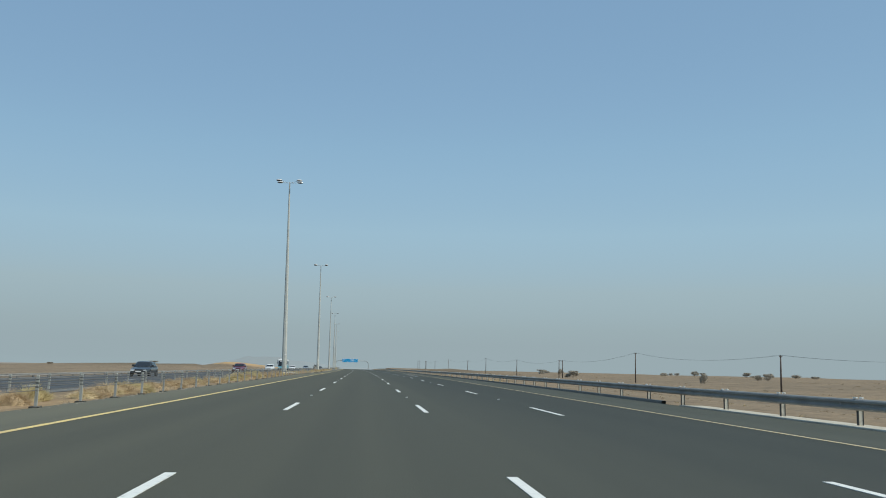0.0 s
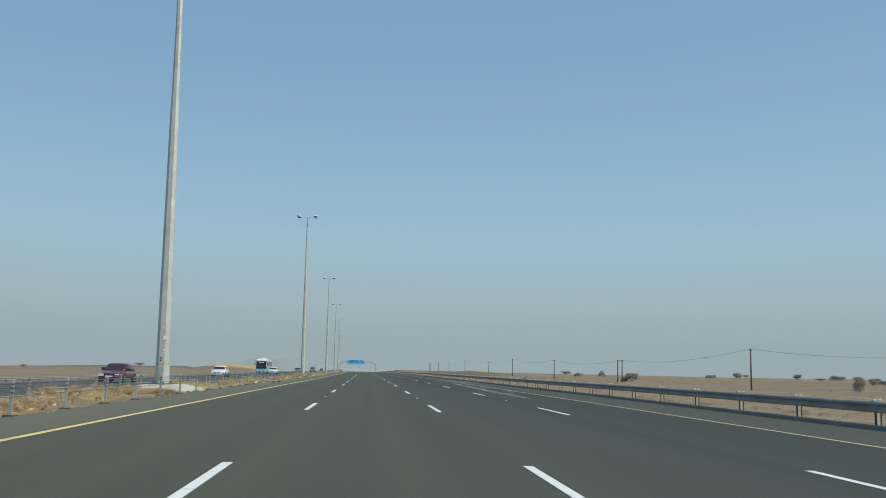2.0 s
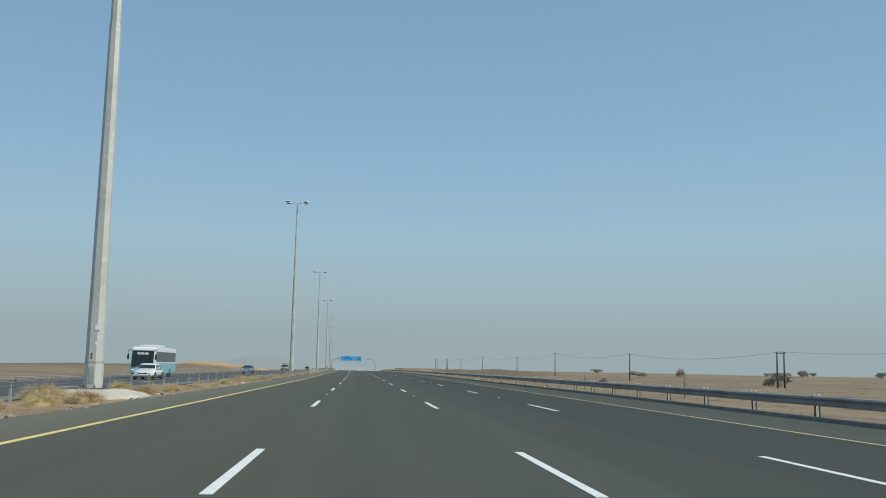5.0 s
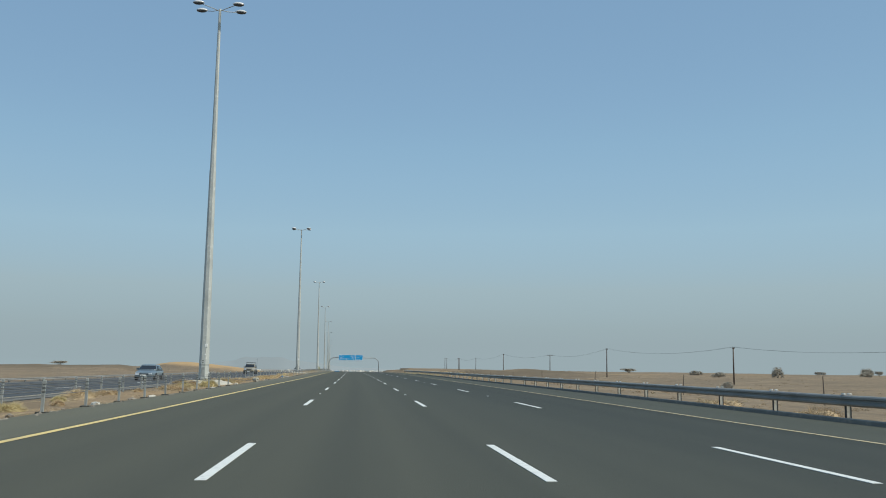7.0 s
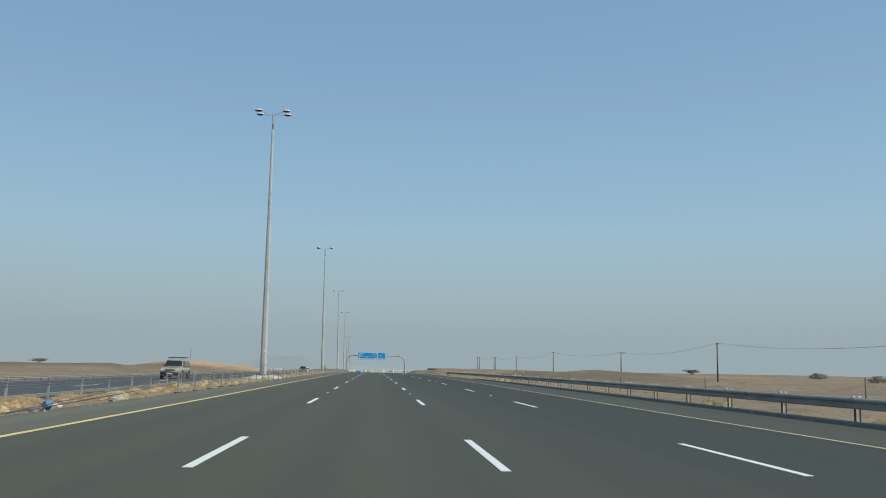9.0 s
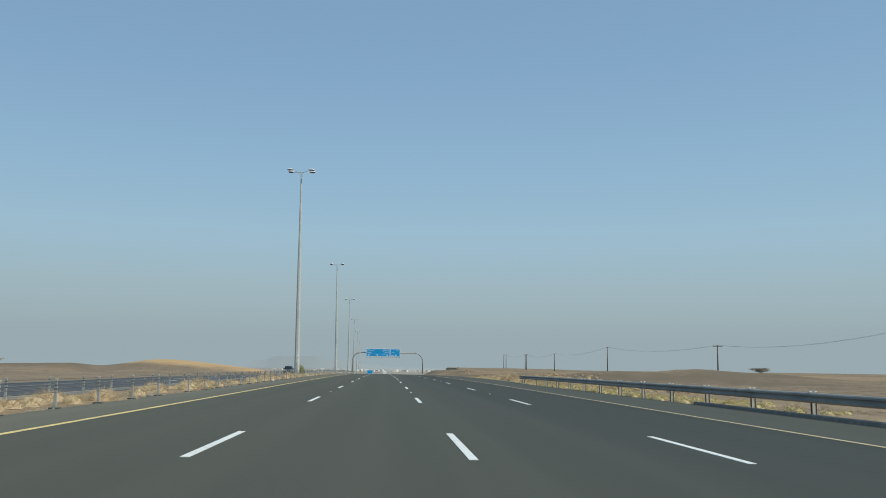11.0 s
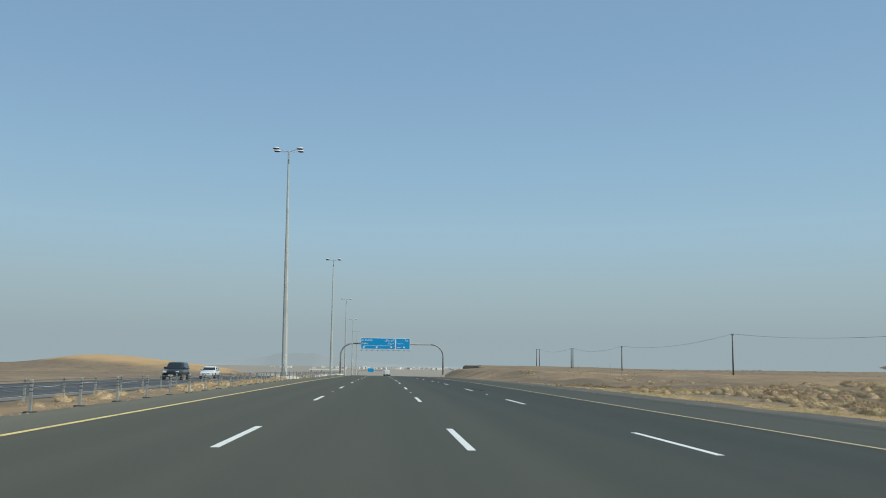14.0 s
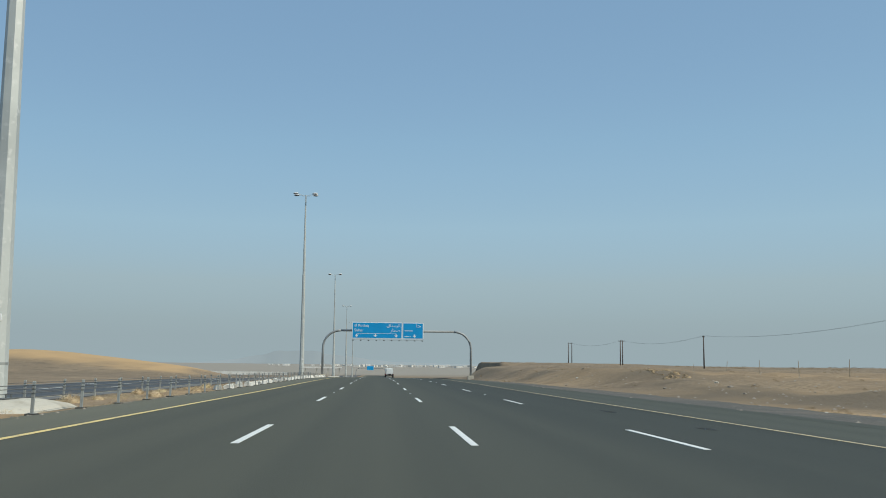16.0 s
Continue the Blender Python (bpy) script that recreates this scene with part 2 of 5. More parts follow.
def add_dune_sand(m):
    """Orange blown sand where the ground's colour attribute says so."""
    nt = m.node_tree
    bs = nt.nodes["Principled BSDF"]
    old = bs.inputs["Base Color"].links[0].from_socket
    at = nt.nodes.new("ShaderNodeAttribute")
    at.attribute_name = "blown_sand"
    mx = nt.nodes.new("ShaderNodeMix")
    mx.data_type = "RGBA"
    nt.links.new(at.outputs["Fac"], mx.inputs["Factor"])
    nt.links.new(old, mx.inputs["A"])
    mx.inputs["B"].default_value = (0.45, 0.3, 0.155, 1)
    at2 = nt.nodes.new("ShaderNodeAttribute")
    at2.attribute_name = "dark_ground"
    mg = nt.nodes.new("ShaderNodeMix")
    mg.data_type = "RGBA"
    nt.links.new(at2.outputs["Fac"], mg.inputs["Factor"])
    nt.links.new(mx.outputs["Result"], mg.inputs["A"])
    mg.inputs["B"].default_value = (0.15, 0.118, 0.082, 1)
    # distance haze painted into the sand: far ground mixed towards pale grey-beige
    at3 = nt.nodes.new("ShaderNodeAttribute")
    at3.attribute_name = "distance_haze"
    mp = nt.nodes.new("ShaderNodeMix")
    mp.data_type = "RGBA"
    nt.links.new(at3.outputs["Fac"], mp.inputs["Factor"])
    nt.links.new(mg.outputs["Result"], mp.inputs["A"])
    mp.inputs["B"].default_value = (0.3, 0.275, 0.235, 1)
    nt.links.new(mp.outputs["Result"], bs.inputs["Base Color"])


add_dune_sand(SAND)
WHITE_PAINT = material("white_road_paint", (0.72, 0.72, 0.68), 0.6, spots=[((0.5, 0.5, 0.48), 9, 0.55, 0.75)])
YELLOW_PAINT = material("yellow_road_paint", (0.76, 0.565, 0.21), 0.6, spots=[((0.58, 0.44, 0.2), 1.7, 0.45, 0.7), ((0.36, 0.29, 0.17), 12, 0.58, 0.74)])
PALE_PAINT = material("faded_yellow_paint", (0.52, 0.42, 0.24), 0.65, spots=[((0.36, 0.3, 0.2), 3, 0.5, 0.75)])
STEEL = material("galvanised_steel", (0.38, 0.39, 0.37), 0.55, 0.25, spots=[((0.28, 0.285, 0.27), 2.5, 0.45, 0.7)], bump=0.05)
RAIL_STEEL = material("weathered_rail_steel", (0.245, 0.24, 0.222), 0.55, 0.1, spots=[((0.18, 0.177, 0.165), 0.9, 0.42, 0.66), ((0.34, 0.32, 0.29), 6, 0.62, 0.78), ((0.16, 0.12, 0.09), 2.2, 0.66, 0.76)])
DARK_STEEL = material("dark_cable_steel", (0.16, 0.17, 0.17), 0.55, 0.6)
CABLE = material("wire_rope", (0.15, 0.145, 0.135), 0.6, 0.2)
MAST = material("mast_steel", (0.52, 0.53, 0.5), 0.55, 0.25, spots=[((0.42, 0.43, 0.41), 0.8, 0.45, 0.7), ((0.6, 0.6, 0.57), 5, 0.55, 0.7)])
CONCRETE = material("pale_concrete", (0.5, 0.46, 0.38), 0.9, spots=[((0.38, 0.34, 0.27), 1.2, 0.5, 0.7), ((0.3, 0.25, 0.2), 6, 0.6, 0.8)], bump=0.4, bump_scale=8)
DARK_CONCRETE = material("dark_concrete", (0.19, 0.18, 0.16), 0.9, spots=[((0.27, 0.25, 0.21), 4, 0.5, 0.7)])
BLACK = material("black_rubber", (0.02, 0.02, 0.022), 0.7)
REFLECT = material("white_reflector", (0.8, 0.8, 0.78), 0.4)
LAMP_TOP = material("lamp_shell", (0.7, 0.7, 0.7), 0.4, 0.1)
LAMP_GLASS = material("lamp_glass", (0.08, 0.08, 0.085), 0.2)
SIGN_BLUE = material("sign_blue", (0.004, 0.31, 0.66), 0.45, spots=[((0.003, 0.29, 0.62), 0.6, 0.4, 0.7)])
SIGN_WHITE = material("sign_white", (0.82, 0.83, 0.83), 0.45)
GANTRY_STEEL = material("gantry_steel", (0.3, 0.31, 0.31), 0.55, 0.1, spots=[((0.24, 0.25, 0.25), 1.0, 0.45, 0.7)])
WOOD_POLE = material("tarred_pole", (0.09, 0.07, 0.06), 0.85, spots=[((0.14, 0.11, 0.09), 2, 0.5, 0.7)])
STRAW = material("dry_grass", (0.54, 0.425, 0.28), 0.9, spots=[((0.44, 0.335, 0.21), 1.2, 0.42, 0.62), ((0.55, 0.46, 0.28), 0.4, 0.5, 0.65)], spec=0.1)
SCRUB = material("scrub_leaf", (0.41, 0.37, 0.31), 0.9, spots=[((0.33, 0.298, 0.25), 1.5, 0.45, 0.65)], spec=0.1)
TWIG = material("twig_bark", (0.24, 0.2, 0.16), 0.9)


# ======================= mesh helpers =======================
def part(name, bm, mat, parent=None, label="", smooth=False):
    """Link a bmesh as one mesh object, under parent."""
    me = bpy.data.meshes.new(name)
    bmesh.ops.recalc_face_normals(bm, faces=bm.faces[:])
    bm.to_mesh(me)
    bm.free()
    if smooth:
        me.shade_smooth()
    me.materials.append(mat)
    ob = new(name, me)
    if parent:
        ob.parent = parent
    if label:
        ob["label"] = label
    return ob


def share(name, like, parent, m, label=""):
    """Another object on the mesh of like."""
    ob = new(name, like.data)
    ob.parent = parent
    ob.matrix_local = m
    if label:
        ob["label"] = label
    return ob


def thing(name, label, category, group="", m=None, kind=""):
    ob = new(name)
    ob.empty_display_size = 0.2
    if m is not None:
        ob.matrix_world = m
    return tagged(ob, label, category, group, kind)


def box(bm, x0, x1, y0, y1, z0, z1, bevel=0.0):
    r = bmesh.ops.create_cube(bm, size=1)
    vs = r["verts"]
    for v in vs:
        v.co = Vector((lerp(x0, x1, v.co.x + 0.5), lerp(y0, y1, v.co.y + 0.5), lerp(z0, z1, v.co.z + 0.5)))
    if bevel:
        es = list({e for v in vs for e in v.link_edges})
        bmesh.ops.bevel(bm, geom=es, offset=bevel, segments=2, affect="EDGES")
    return vs


def tube(bm, pts, r, n=6, cap=True):
    """Round bar along points; r one radius or one for each point."""
    pts = [Vector(p) for p in pts]
    rs = r if isinstance(r, (list, tuple)) else [r] * len(pts)
    rings = []
    for i, p in enumerate(pts):
        d = (pts[min(i + 1, len(pts) - 1)] - pts[max(i - 1, 0)]).normalized()
        a = d.cross(Vector((0, 0, 1)) if abs(d.z) < 0.9 else Vector((0, 1, 0))).normalized()
        b = a.cross(d)
        rings.append([bm.verts.new(p + (a * math.cos(2 * math.pi * k / n) + b * math.sin(2 * math.pi * k / n)) * rs[i]) for k in range(n)])
    for r0, r1 in zip(rings, rings[1:]):
        for k in range(n):
            bm.faces.new((r0[k], r0[(k + 1) % n], r1[(k + 1) % n], r1[k]))
    if cap:
        bm.faces.new(rings[0])
        bm.faces.new(rings[-1])


def prism(bm, outline, axis, a, b):
    """Outline of (u, v) pairs pushed from a to b along axis 0 (x), 1 (y) or 2 (z)."""
    def at(p, w):
        q = list(p)
        q.insert(axis, w)
        return Vector(q)
    lo, hi = [bm.verts.new(at(p, a)) for p in outline], [bm.verts.new(at(p, b)) for p in outline]
    n = len(outline)
    for k in range(n):
        bm.faces.new((lo[k], lo[(k + 1) % n], hi[(k + 1) % n], hi[k]))
    bm.faces.new(lo)
    bm.faces.new(hi[::-1])


def ribbon(name, section, y0, y1, step, mat, dz=0.0, parent=None):
    """A strip along the road: section is (x, z) pairs across, with UV in metres."""
    ys = np.arange(y0, y1 + 0.01, step)
    verts, faces, uvs = [], [], []
    n = len(section)
    for y in ys:
        rx, rz = road_x(y), road_z(y)
        for x, z in section:
            verts.append((rx + x, y, rz + z + dz + fall(x, y)))
            uvs.append((x, y))
    for i in range(len(ys) - 1):
        for k in range(n - 1):
            a = i * n + k
            faces.append((a, a + 1, a + n + 1, a + n))
    me = bpy.data.meshes.new(name)
    me.from_pydata(verts, [], faces)
    lay = me.uv_layers.new(name="UVMap")
    lay.data.foreach_set("uv", [c for f in faces for v in f for c in uvs[v]])
    me.materials.append(mat)
    ob = new(name, me)
    if parent:
        ob.parent = parent
    return ob


# ======================= ground and roads =======================
def ground_sheet():
    xs = sorted(set([*np.arange(-66, 66.1, 2.0), *np.arange(15, 50, 1.0), *np.arange(-300, 301, 9.0), *np.arange(-190, -66, 3.5), *np.arange(-900, 901, 40.0),
                     -30.6, -29.6, -9.7, -9.5, -6.2, -5.9, 13.9, 14.5, 15.2, *(s * v for s in (-1, 1) for v in (1200, 1600, 2200, 3200, 4600))]))
    ys = sorted(set([*np.arange(-60, 470, 5.0), *np.arange(470, 720, 2.0), *np.arange(720, 1100, 5.0), *np.arange(1100, 2000, 40.0), 2200, 2600, 3000, 3600, 4300, -150, -400, -1200, -4000]))
    verts = [(road_x(min(y, 1500)) + x, y, ground_z(x, y)) for y in ys for x in xs]
    n = len(xs)
    faces = [(i * n + k, i * n + k + 1, (i + 1) * n + k + 1, (i + 1) * n + k) for i in range(len(ys) - 1) for k in range(n - 1)]
    me = bpy.data.meshes.new("ground")
    me.from_pydata([(float(a), float(b), float(c)) for a, b, c in verts], [], faces)
    me.shade_smooth()
    sand = me.attributes.new("blown_sand", "FLOAT", "POINT")
    dark_cover = me.attributes.new("dark_ground", "FLOAT", "POINT")
    haze_cover = me.attributes.new("distance_haze", "FLOAT", "POINT")
    # share of painted haze, growing with distance along the road
    haze_cover.data.foreach_set("value", [0.85 * ease(1200, 1700, y) for y in ys for x in xs])
    cover, dark = [], []
    for y in ys:
        for x in xs:
            c = dune(x, y) - 4.6 + 2.6 * ease(-100, -66, x) + 1.6 * noise.noise((x * 0.06, y * 0.04, 2.0)) + 0.9 * noise.noise((x * 0.2, y * 0.12, 6.0))
            c = max(0.0, min(1.0, c / 1.6)) if x < -30 else 0.0
            if -9.7 < x < -5.8:       # loose pale sand in the median
                c = max(0.0, 0.28 + 0.5 * noise.noise((x * 0.3, y * 0.12, 4.0)))
            if x > 15:        # pale straw-coloured drift along the right shoulder
                w = shoulder_width(y) + 0.8 * noise.noise((2, y * 0.1, 3.0))
                c = max(c, 0.75 * ease(480, 510, y) * (1 - ease(600, 680, y)) * (1 - ease(w + 1.2, w + 3.4, x)), 0.5 * ease(560, 600, y) * (1 - ease(690, 740, y)) * max(0, noise.noise((x * 0.06, y * 0.05, 3.0)) + 0.36))
            cover.append(c)
            d = hill(x, y, 40, 566, 11, 13, 1.3) + hill(x, y, 68, 566, 22, 16, 0.9) + hill(x, y, 25, 640, 5, 18, 0.9) + hill(x, y, 30, 600, 9, 9, 0.7) + hill(x, y, 27, 690, 6, 16, 0.35) + hill(x, y, 26, 626, 3, 11, 0.9)
            if x > 15:        # darker ground in uneven patches over the bank
                d += ease(575, 610, y) * (1 - ease(740, 800, y)) * (1 - ease(60, 90, x)) * max(0.0, 1.5 * noise.noise((x * 0.07, y * 0.05, 12.0)) - 0.12)
                d += ease(485, 510, y) * (1 - ease(600, 660, y)) * ease(21, 25, x) * (1 - ease(60, 90, x)) * max(0.0, 1.5 * noise.noise((x * 0.11, y * 0.08, 21.0)))
            if -9.7 < x < -5.8:
                d = max(0.0, 0.22 + 0.9 * noise.noise((x * 0.5, y * 0.16, 15.0)))
            if x < -60:
                d = 0.8 * ease(1.0, 3.0, ridge(x, y)) + 0.7 * max(0, noise.noise((x * 0.02, y * 0.05, 6.0))) * ease(700, 760, y)
            dark.append(max(0.0, min(0.95, 0.95 * d + (0.6 * noise.noise((x * 0.13, y * 0.1, 9.0)) + 0.4 * noise.noise((x * 0.4, y * 0.3, 3.0))) * min(1, 3 * d))))
    sand.data.foreach_set("value", cover)
    dark_cover.data.foreach_set("value", dark)
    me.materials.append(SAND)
    return tagged(new("ground", me), "dry tan desert ground with sparse scrub beside the motorway", "ground", kind="structure")


ground = ground_sheet()
road = ribbon("road", [(-6.0, -0.2), (-5.98, 0.0), (-3.8, 0.0), (0, 0.0), (3.75, 0.0), (7.5, 0.0), (10.95, 0.0), (14.03, 0.0), (14.05, -0.25)], -60, 1400, 5, ASPHALT)
tagged(road, "smooth dark grey asphalt carriageway with four lanes", "road", kind="structure")
far_road = ribbon("road_far", [(-29.52, -0.95), (-29.5, -0.6), (-27, -0.5), (-11.2, -0.1), (-9.62, -0.05), (-9.6, -0.3)], -60, 1400, 5, ASPHALT_FAR)
tagged(far_road, "grey asphalt carriageway for oncoming traffic beyond the median", "road", kind="structure")
tagged(ribbon("edge_line", [(-3.83, 0), (-3.67, 0)], -60, 1200, 5, YELLOW_PAINT, 0.006, road), "solid yellow edge line")
tagged(ribbon("edge_line", [(10.87, 0), (10.99, 0)], -60, 1200, 5, PALE_PAINT, 0.006, road), "faded solid yellow edge line")
HARD_SHOULDER = material("pale_shoulder_asphalt", (0.15, 0.148, 0.14), 0.9, spots=[((0.11, 0.11, 0.105), 0.6, 0.45, 0.65), ((0.19, 0.175, 0.15), 4, 0.5, 0.7)], bump=0.3, bump_scale=30)
for s0, s1 in (((-11.2, -0.094), (-9.63, -0.044)), ((-29.48, -0.59), (-26.6, -0.484))):
    tagged(ribbon("hard_shoulder", [s0, s1], -60, 1200, 5, HARD_SHOULDER, 0.0, far_road), "paler grey hard shoulder")
ribbon("edge_line", [(-11.35, -0.105), (-11.2, -0.1)], -60, 1200, 5, PALE_PAINT, 0.006, far_road)

vs, fs = [], []
for k, y in enumerate(np.arange(800, 1180, 10.0)):
    x = 14.2 + 0.00055 * max(0, y - 830) ** 1.9
    for dx in (-1.5, 7.5):
        vs.append((road_x(y) + x + dx, y, road_z(y) - 0.01 + 0.03 * ease(840, 900, y)))
    if k:
        n = 2 * k
        fs.append((n - 2, n - 1, n + 1, n))
me = bpy.data.meshes.new("slip_road")
me.from_pydata([tuple(map(float, v)) for v in vs], [], fs)
me.materials.append(ASPHALT_FAR)
tagged(new("slip_road", me), "dark asphalt slip road curving off to the side", "road", kind="structure")

# lane dashes and studs, every 18.35 m
PITCH, PHASE, DASH = 18.385, -1.982, 4.55
bm = bmesh.new()
box(bm, -0.062, 0.062, 0, DASH, 0.0, 0.007)
dash = None
stud = None
for n in range(-2, 55):
    for lane in (0, 3.75, 7.45):
        y = PHASE + n * PITCH
        m = on_road(lane, y, 0.001)
        slope = math.degrees(math.atan((road_z(y + DASH) - road_z(y)) / DASH))
        m = m @ pose(0, 0, 0, slope)
        if dash is None:
            dash = part("lane_dash", bm, WHITE_PAINT, road)
            dash.matrix_local = m
        else:
            share("lane_dash", dash, road, m)
        if n % 2 == 0:
            ms = on_road(lane, y + (PITCH + DASH) / 2, 0.0)
            if stud is None:
                sb = bmesh.new()
                box(sb, -0.05, 0.05, -0.05, 0.05, 0, 0.022, 0.01)
                stud = part("road_stud", sb, REFLECT, road)
                stud.matrix_local = ms
            else:
                share("road_stud", stud, road, ms)
    if n < 52:
        for x, z in ((-14.9, -0.2), (-18.6, -0.3), (-22.3, -0.4)):
            share("lane_dash", dash, far_road, on_road(x, PHASE + 4 + n * PITCH, z + 0.004))


# pale dust tracks dragged across the outer lane
DUST = material("pale_dust", (0.34, 0.34, 0.32), 0.9)
_nt = DUST.node_tree
_g = _nt.nodes.new("ShaderNodeNewGeometry")
_n = _nt.nodes.new("ShaderNodeTexNoise")
_n.inputs["Scale"].default_value, _n.inputs["Detail"].default_value = 1.0, 5.0
_v = _nt.nodes.new("ShaderNodeVectorMath")          # drawn out along the road
_v.operation = "MULTIPLY"
_v.inputs[1].default_value = (7.0, 0.22, 1.0)
_nt.links.new(_g.outputs["Position"], _v.inputs[0])
_nt.links.new(_v.outputs[0], _n.inputs["Vector"])
_r = _nt.nodes.new("ShaderNodeMapRange")
_r.inputs["From Min"].default_value, _r.inputs["From Max"].default_value = 0.3, 0.75
_r.inputs["To Max"].default_value = 0.8
_nt.links.new(_n.outputs["Fac"], _r.inputs["Value"])
_f = _nt.nodes.new("ShaderNodeAttribute")            # thins out towards the sides
_f.attribute_name = "cover"
_m = _nt.nodes.new("ShaderNodeMath")
_m.operation = "MULTIPLY"
_nt.links.new(_r.outputs["Result"], _m.inputs[0])
_nt.links.new(_f.outputs["Fac"], _m.inputs[1])
_nt.links.new(_m.outputs[0], _nt.nodes["Principled BSDF"].inputs["Alpha"])
for k, (pts, wide) in enumerate((
        ([(10.1, 172), (9.9, 160), (9.5, 150), (9.25, 141), (9.1, 132), (9.0, 122)], 0.4), ([(9.9, 168), (9.6, 152), (9.2, 140), (8.9, 130)], 0.25), ([(9.7, 158), (9.5, 146), (9.3, 138), (9.3, 126)], 0.16),
        ([(11.35, 146), (10.9, 141.3), (10.7, 139), (10.45, 137.2), (10.2, 135), (9.75, 132)], 0.09), ([(11.2, 145), (10.8, 140.6), (10.5, 137), (9.9, 133)], 0.16), ([(12.1, 162), (10.8, 154), (10.1, 147), (9.7, 142)], 0.12),
        ([(9.3, 184), (9.2, 176), (9.05, 168), (8.85, 160.5)], 0.1), ([(9.5, 187), (9.4, 178), (9.1, 170)], 0.2), ([(12.3, 176), (12.2, 170), (12.3, 165)], 0.1), ([(12.6, 152), (12.5, 146), (12.4, 139)], 0.1),
        ([(12.4, 196), (12.2, 186), (12.0, 176), (11.7, 168)], 0.55), ([(13.3, 192), (13.1, 182), (13.0, 171)], 0.3), ([(11.2, 190), (11.3, 180), (11.0, 172)], 0.4))):
    vs, fs, n = [], [], 0
    ys_ = [p[1] for p in pts][::-1]
    xs_ = [p[0] for p in pts][::-1]
    for y in np.linspace(ys_[0], ys_[-1], 24):
        x = float(np.interp(y, ys_, xs_)) + 0.04 * noise.noise((y * 0.5, k * 3.0, 0))
        ww = 2.1 * wide * (0.6 + 0.4 * abs(noise.noise((y * 0.4, k, 2.0)))) * min(1, (y - ys_[0]) / 6 + 0.05, (ys_[-1] - y) / 6 + 0.05)
        vs += [(road_x(y) + x + ww * q, y, road_z(y) + fall(x, y) + 0.005 + 0.0006 * k) for q in (-1, -0.4, 0, 0.4, 1)]
    fs = [(5 * i + j, 5 * i + j + 1, 5 * i + j + 6, 5 * i + j + 5) for i in range(23) for j in range(4)]
    me = bpy.data.meshes.new("dust_streak")
    me.from_pydata([tuple(map(float, v)) for v in vs], [], fs)
    me.materials.append(DUST)
    me.attributes.new("cover", "FLOAT", "POINT").data.foreach_set("value", [0.0, 0.55, 1.0, 0.55, 0.0] * 24)
    ob = new("dust_streak", me)
    ob.parent = road
    ob["label"] = "pale dust dragged across the asphalt"


# dark tyre marks along the outer lane
MARKS = ((8.1, 577.9, 0.7), (8.2, 576.3, 0.6), (8.1, 573.7, 0.5), (8.1, 572.3, 0.8), (8.1, 569.7, 0.6), (8.1, 568.8, 0.8), (9.3, 618, 0.8), (9.4, 610, 0.6), (11.8, 604, 0.6), (12.2, 601, 0.7), (13.5, 604.8, 0.5))
MARK = material("dark_tyre_mark", (0.025, 0.026, 0.027), 0.85)
_nt = MARK.node_tree
_g = _nt.nodes.new("ShaderNodeNewGeometry")
_n = _nt.nodes.new("ShaderNodeTexNoise")
_n.inputs["Scale"].default_value, _n.inputs["Detail"].default_value = 6.0, 6.0
_nt.links.new(_g.outputs["Position"], _n.inputs["Vector"])
_r = _nt.nodes.new("ShaderNodeMapRange")
_r.inputs["From Min"].default_value, _r.inputs["From Max"].default_value = 0.38, 0.62
_r.inputs["To Max"].default_value = 0.8
_nt.links.new(_n.outputs["Fac"], _r.inputs["Value"])
_nt.links.new(_r.outputs["Result"], _nt.nodes["Principled BSDF"].inputs["Alpha"])
for x, y, long in MARKS:
    outline = [(x + 0.16 * math.cos(q) * (1 + 0.3 * math.sin(3 * q + y)), y + long * math.sin(q)) for q in (2 * math.pi * k / 14 for k in range(14))]
    me = bpy.data.meshes.new("tyre_mark")
    me.from_pydata([(road_x(v) + u, v, road_z(v) + fall(u, v) + 0.003) for u, v in outline], [], [tuple(range(14))])
    me.materials.append(MARK)
    ob = new("tyre_mark", me)
    ob.parent = road
    ob["label"] = "dark rubber mark on the asphalt"


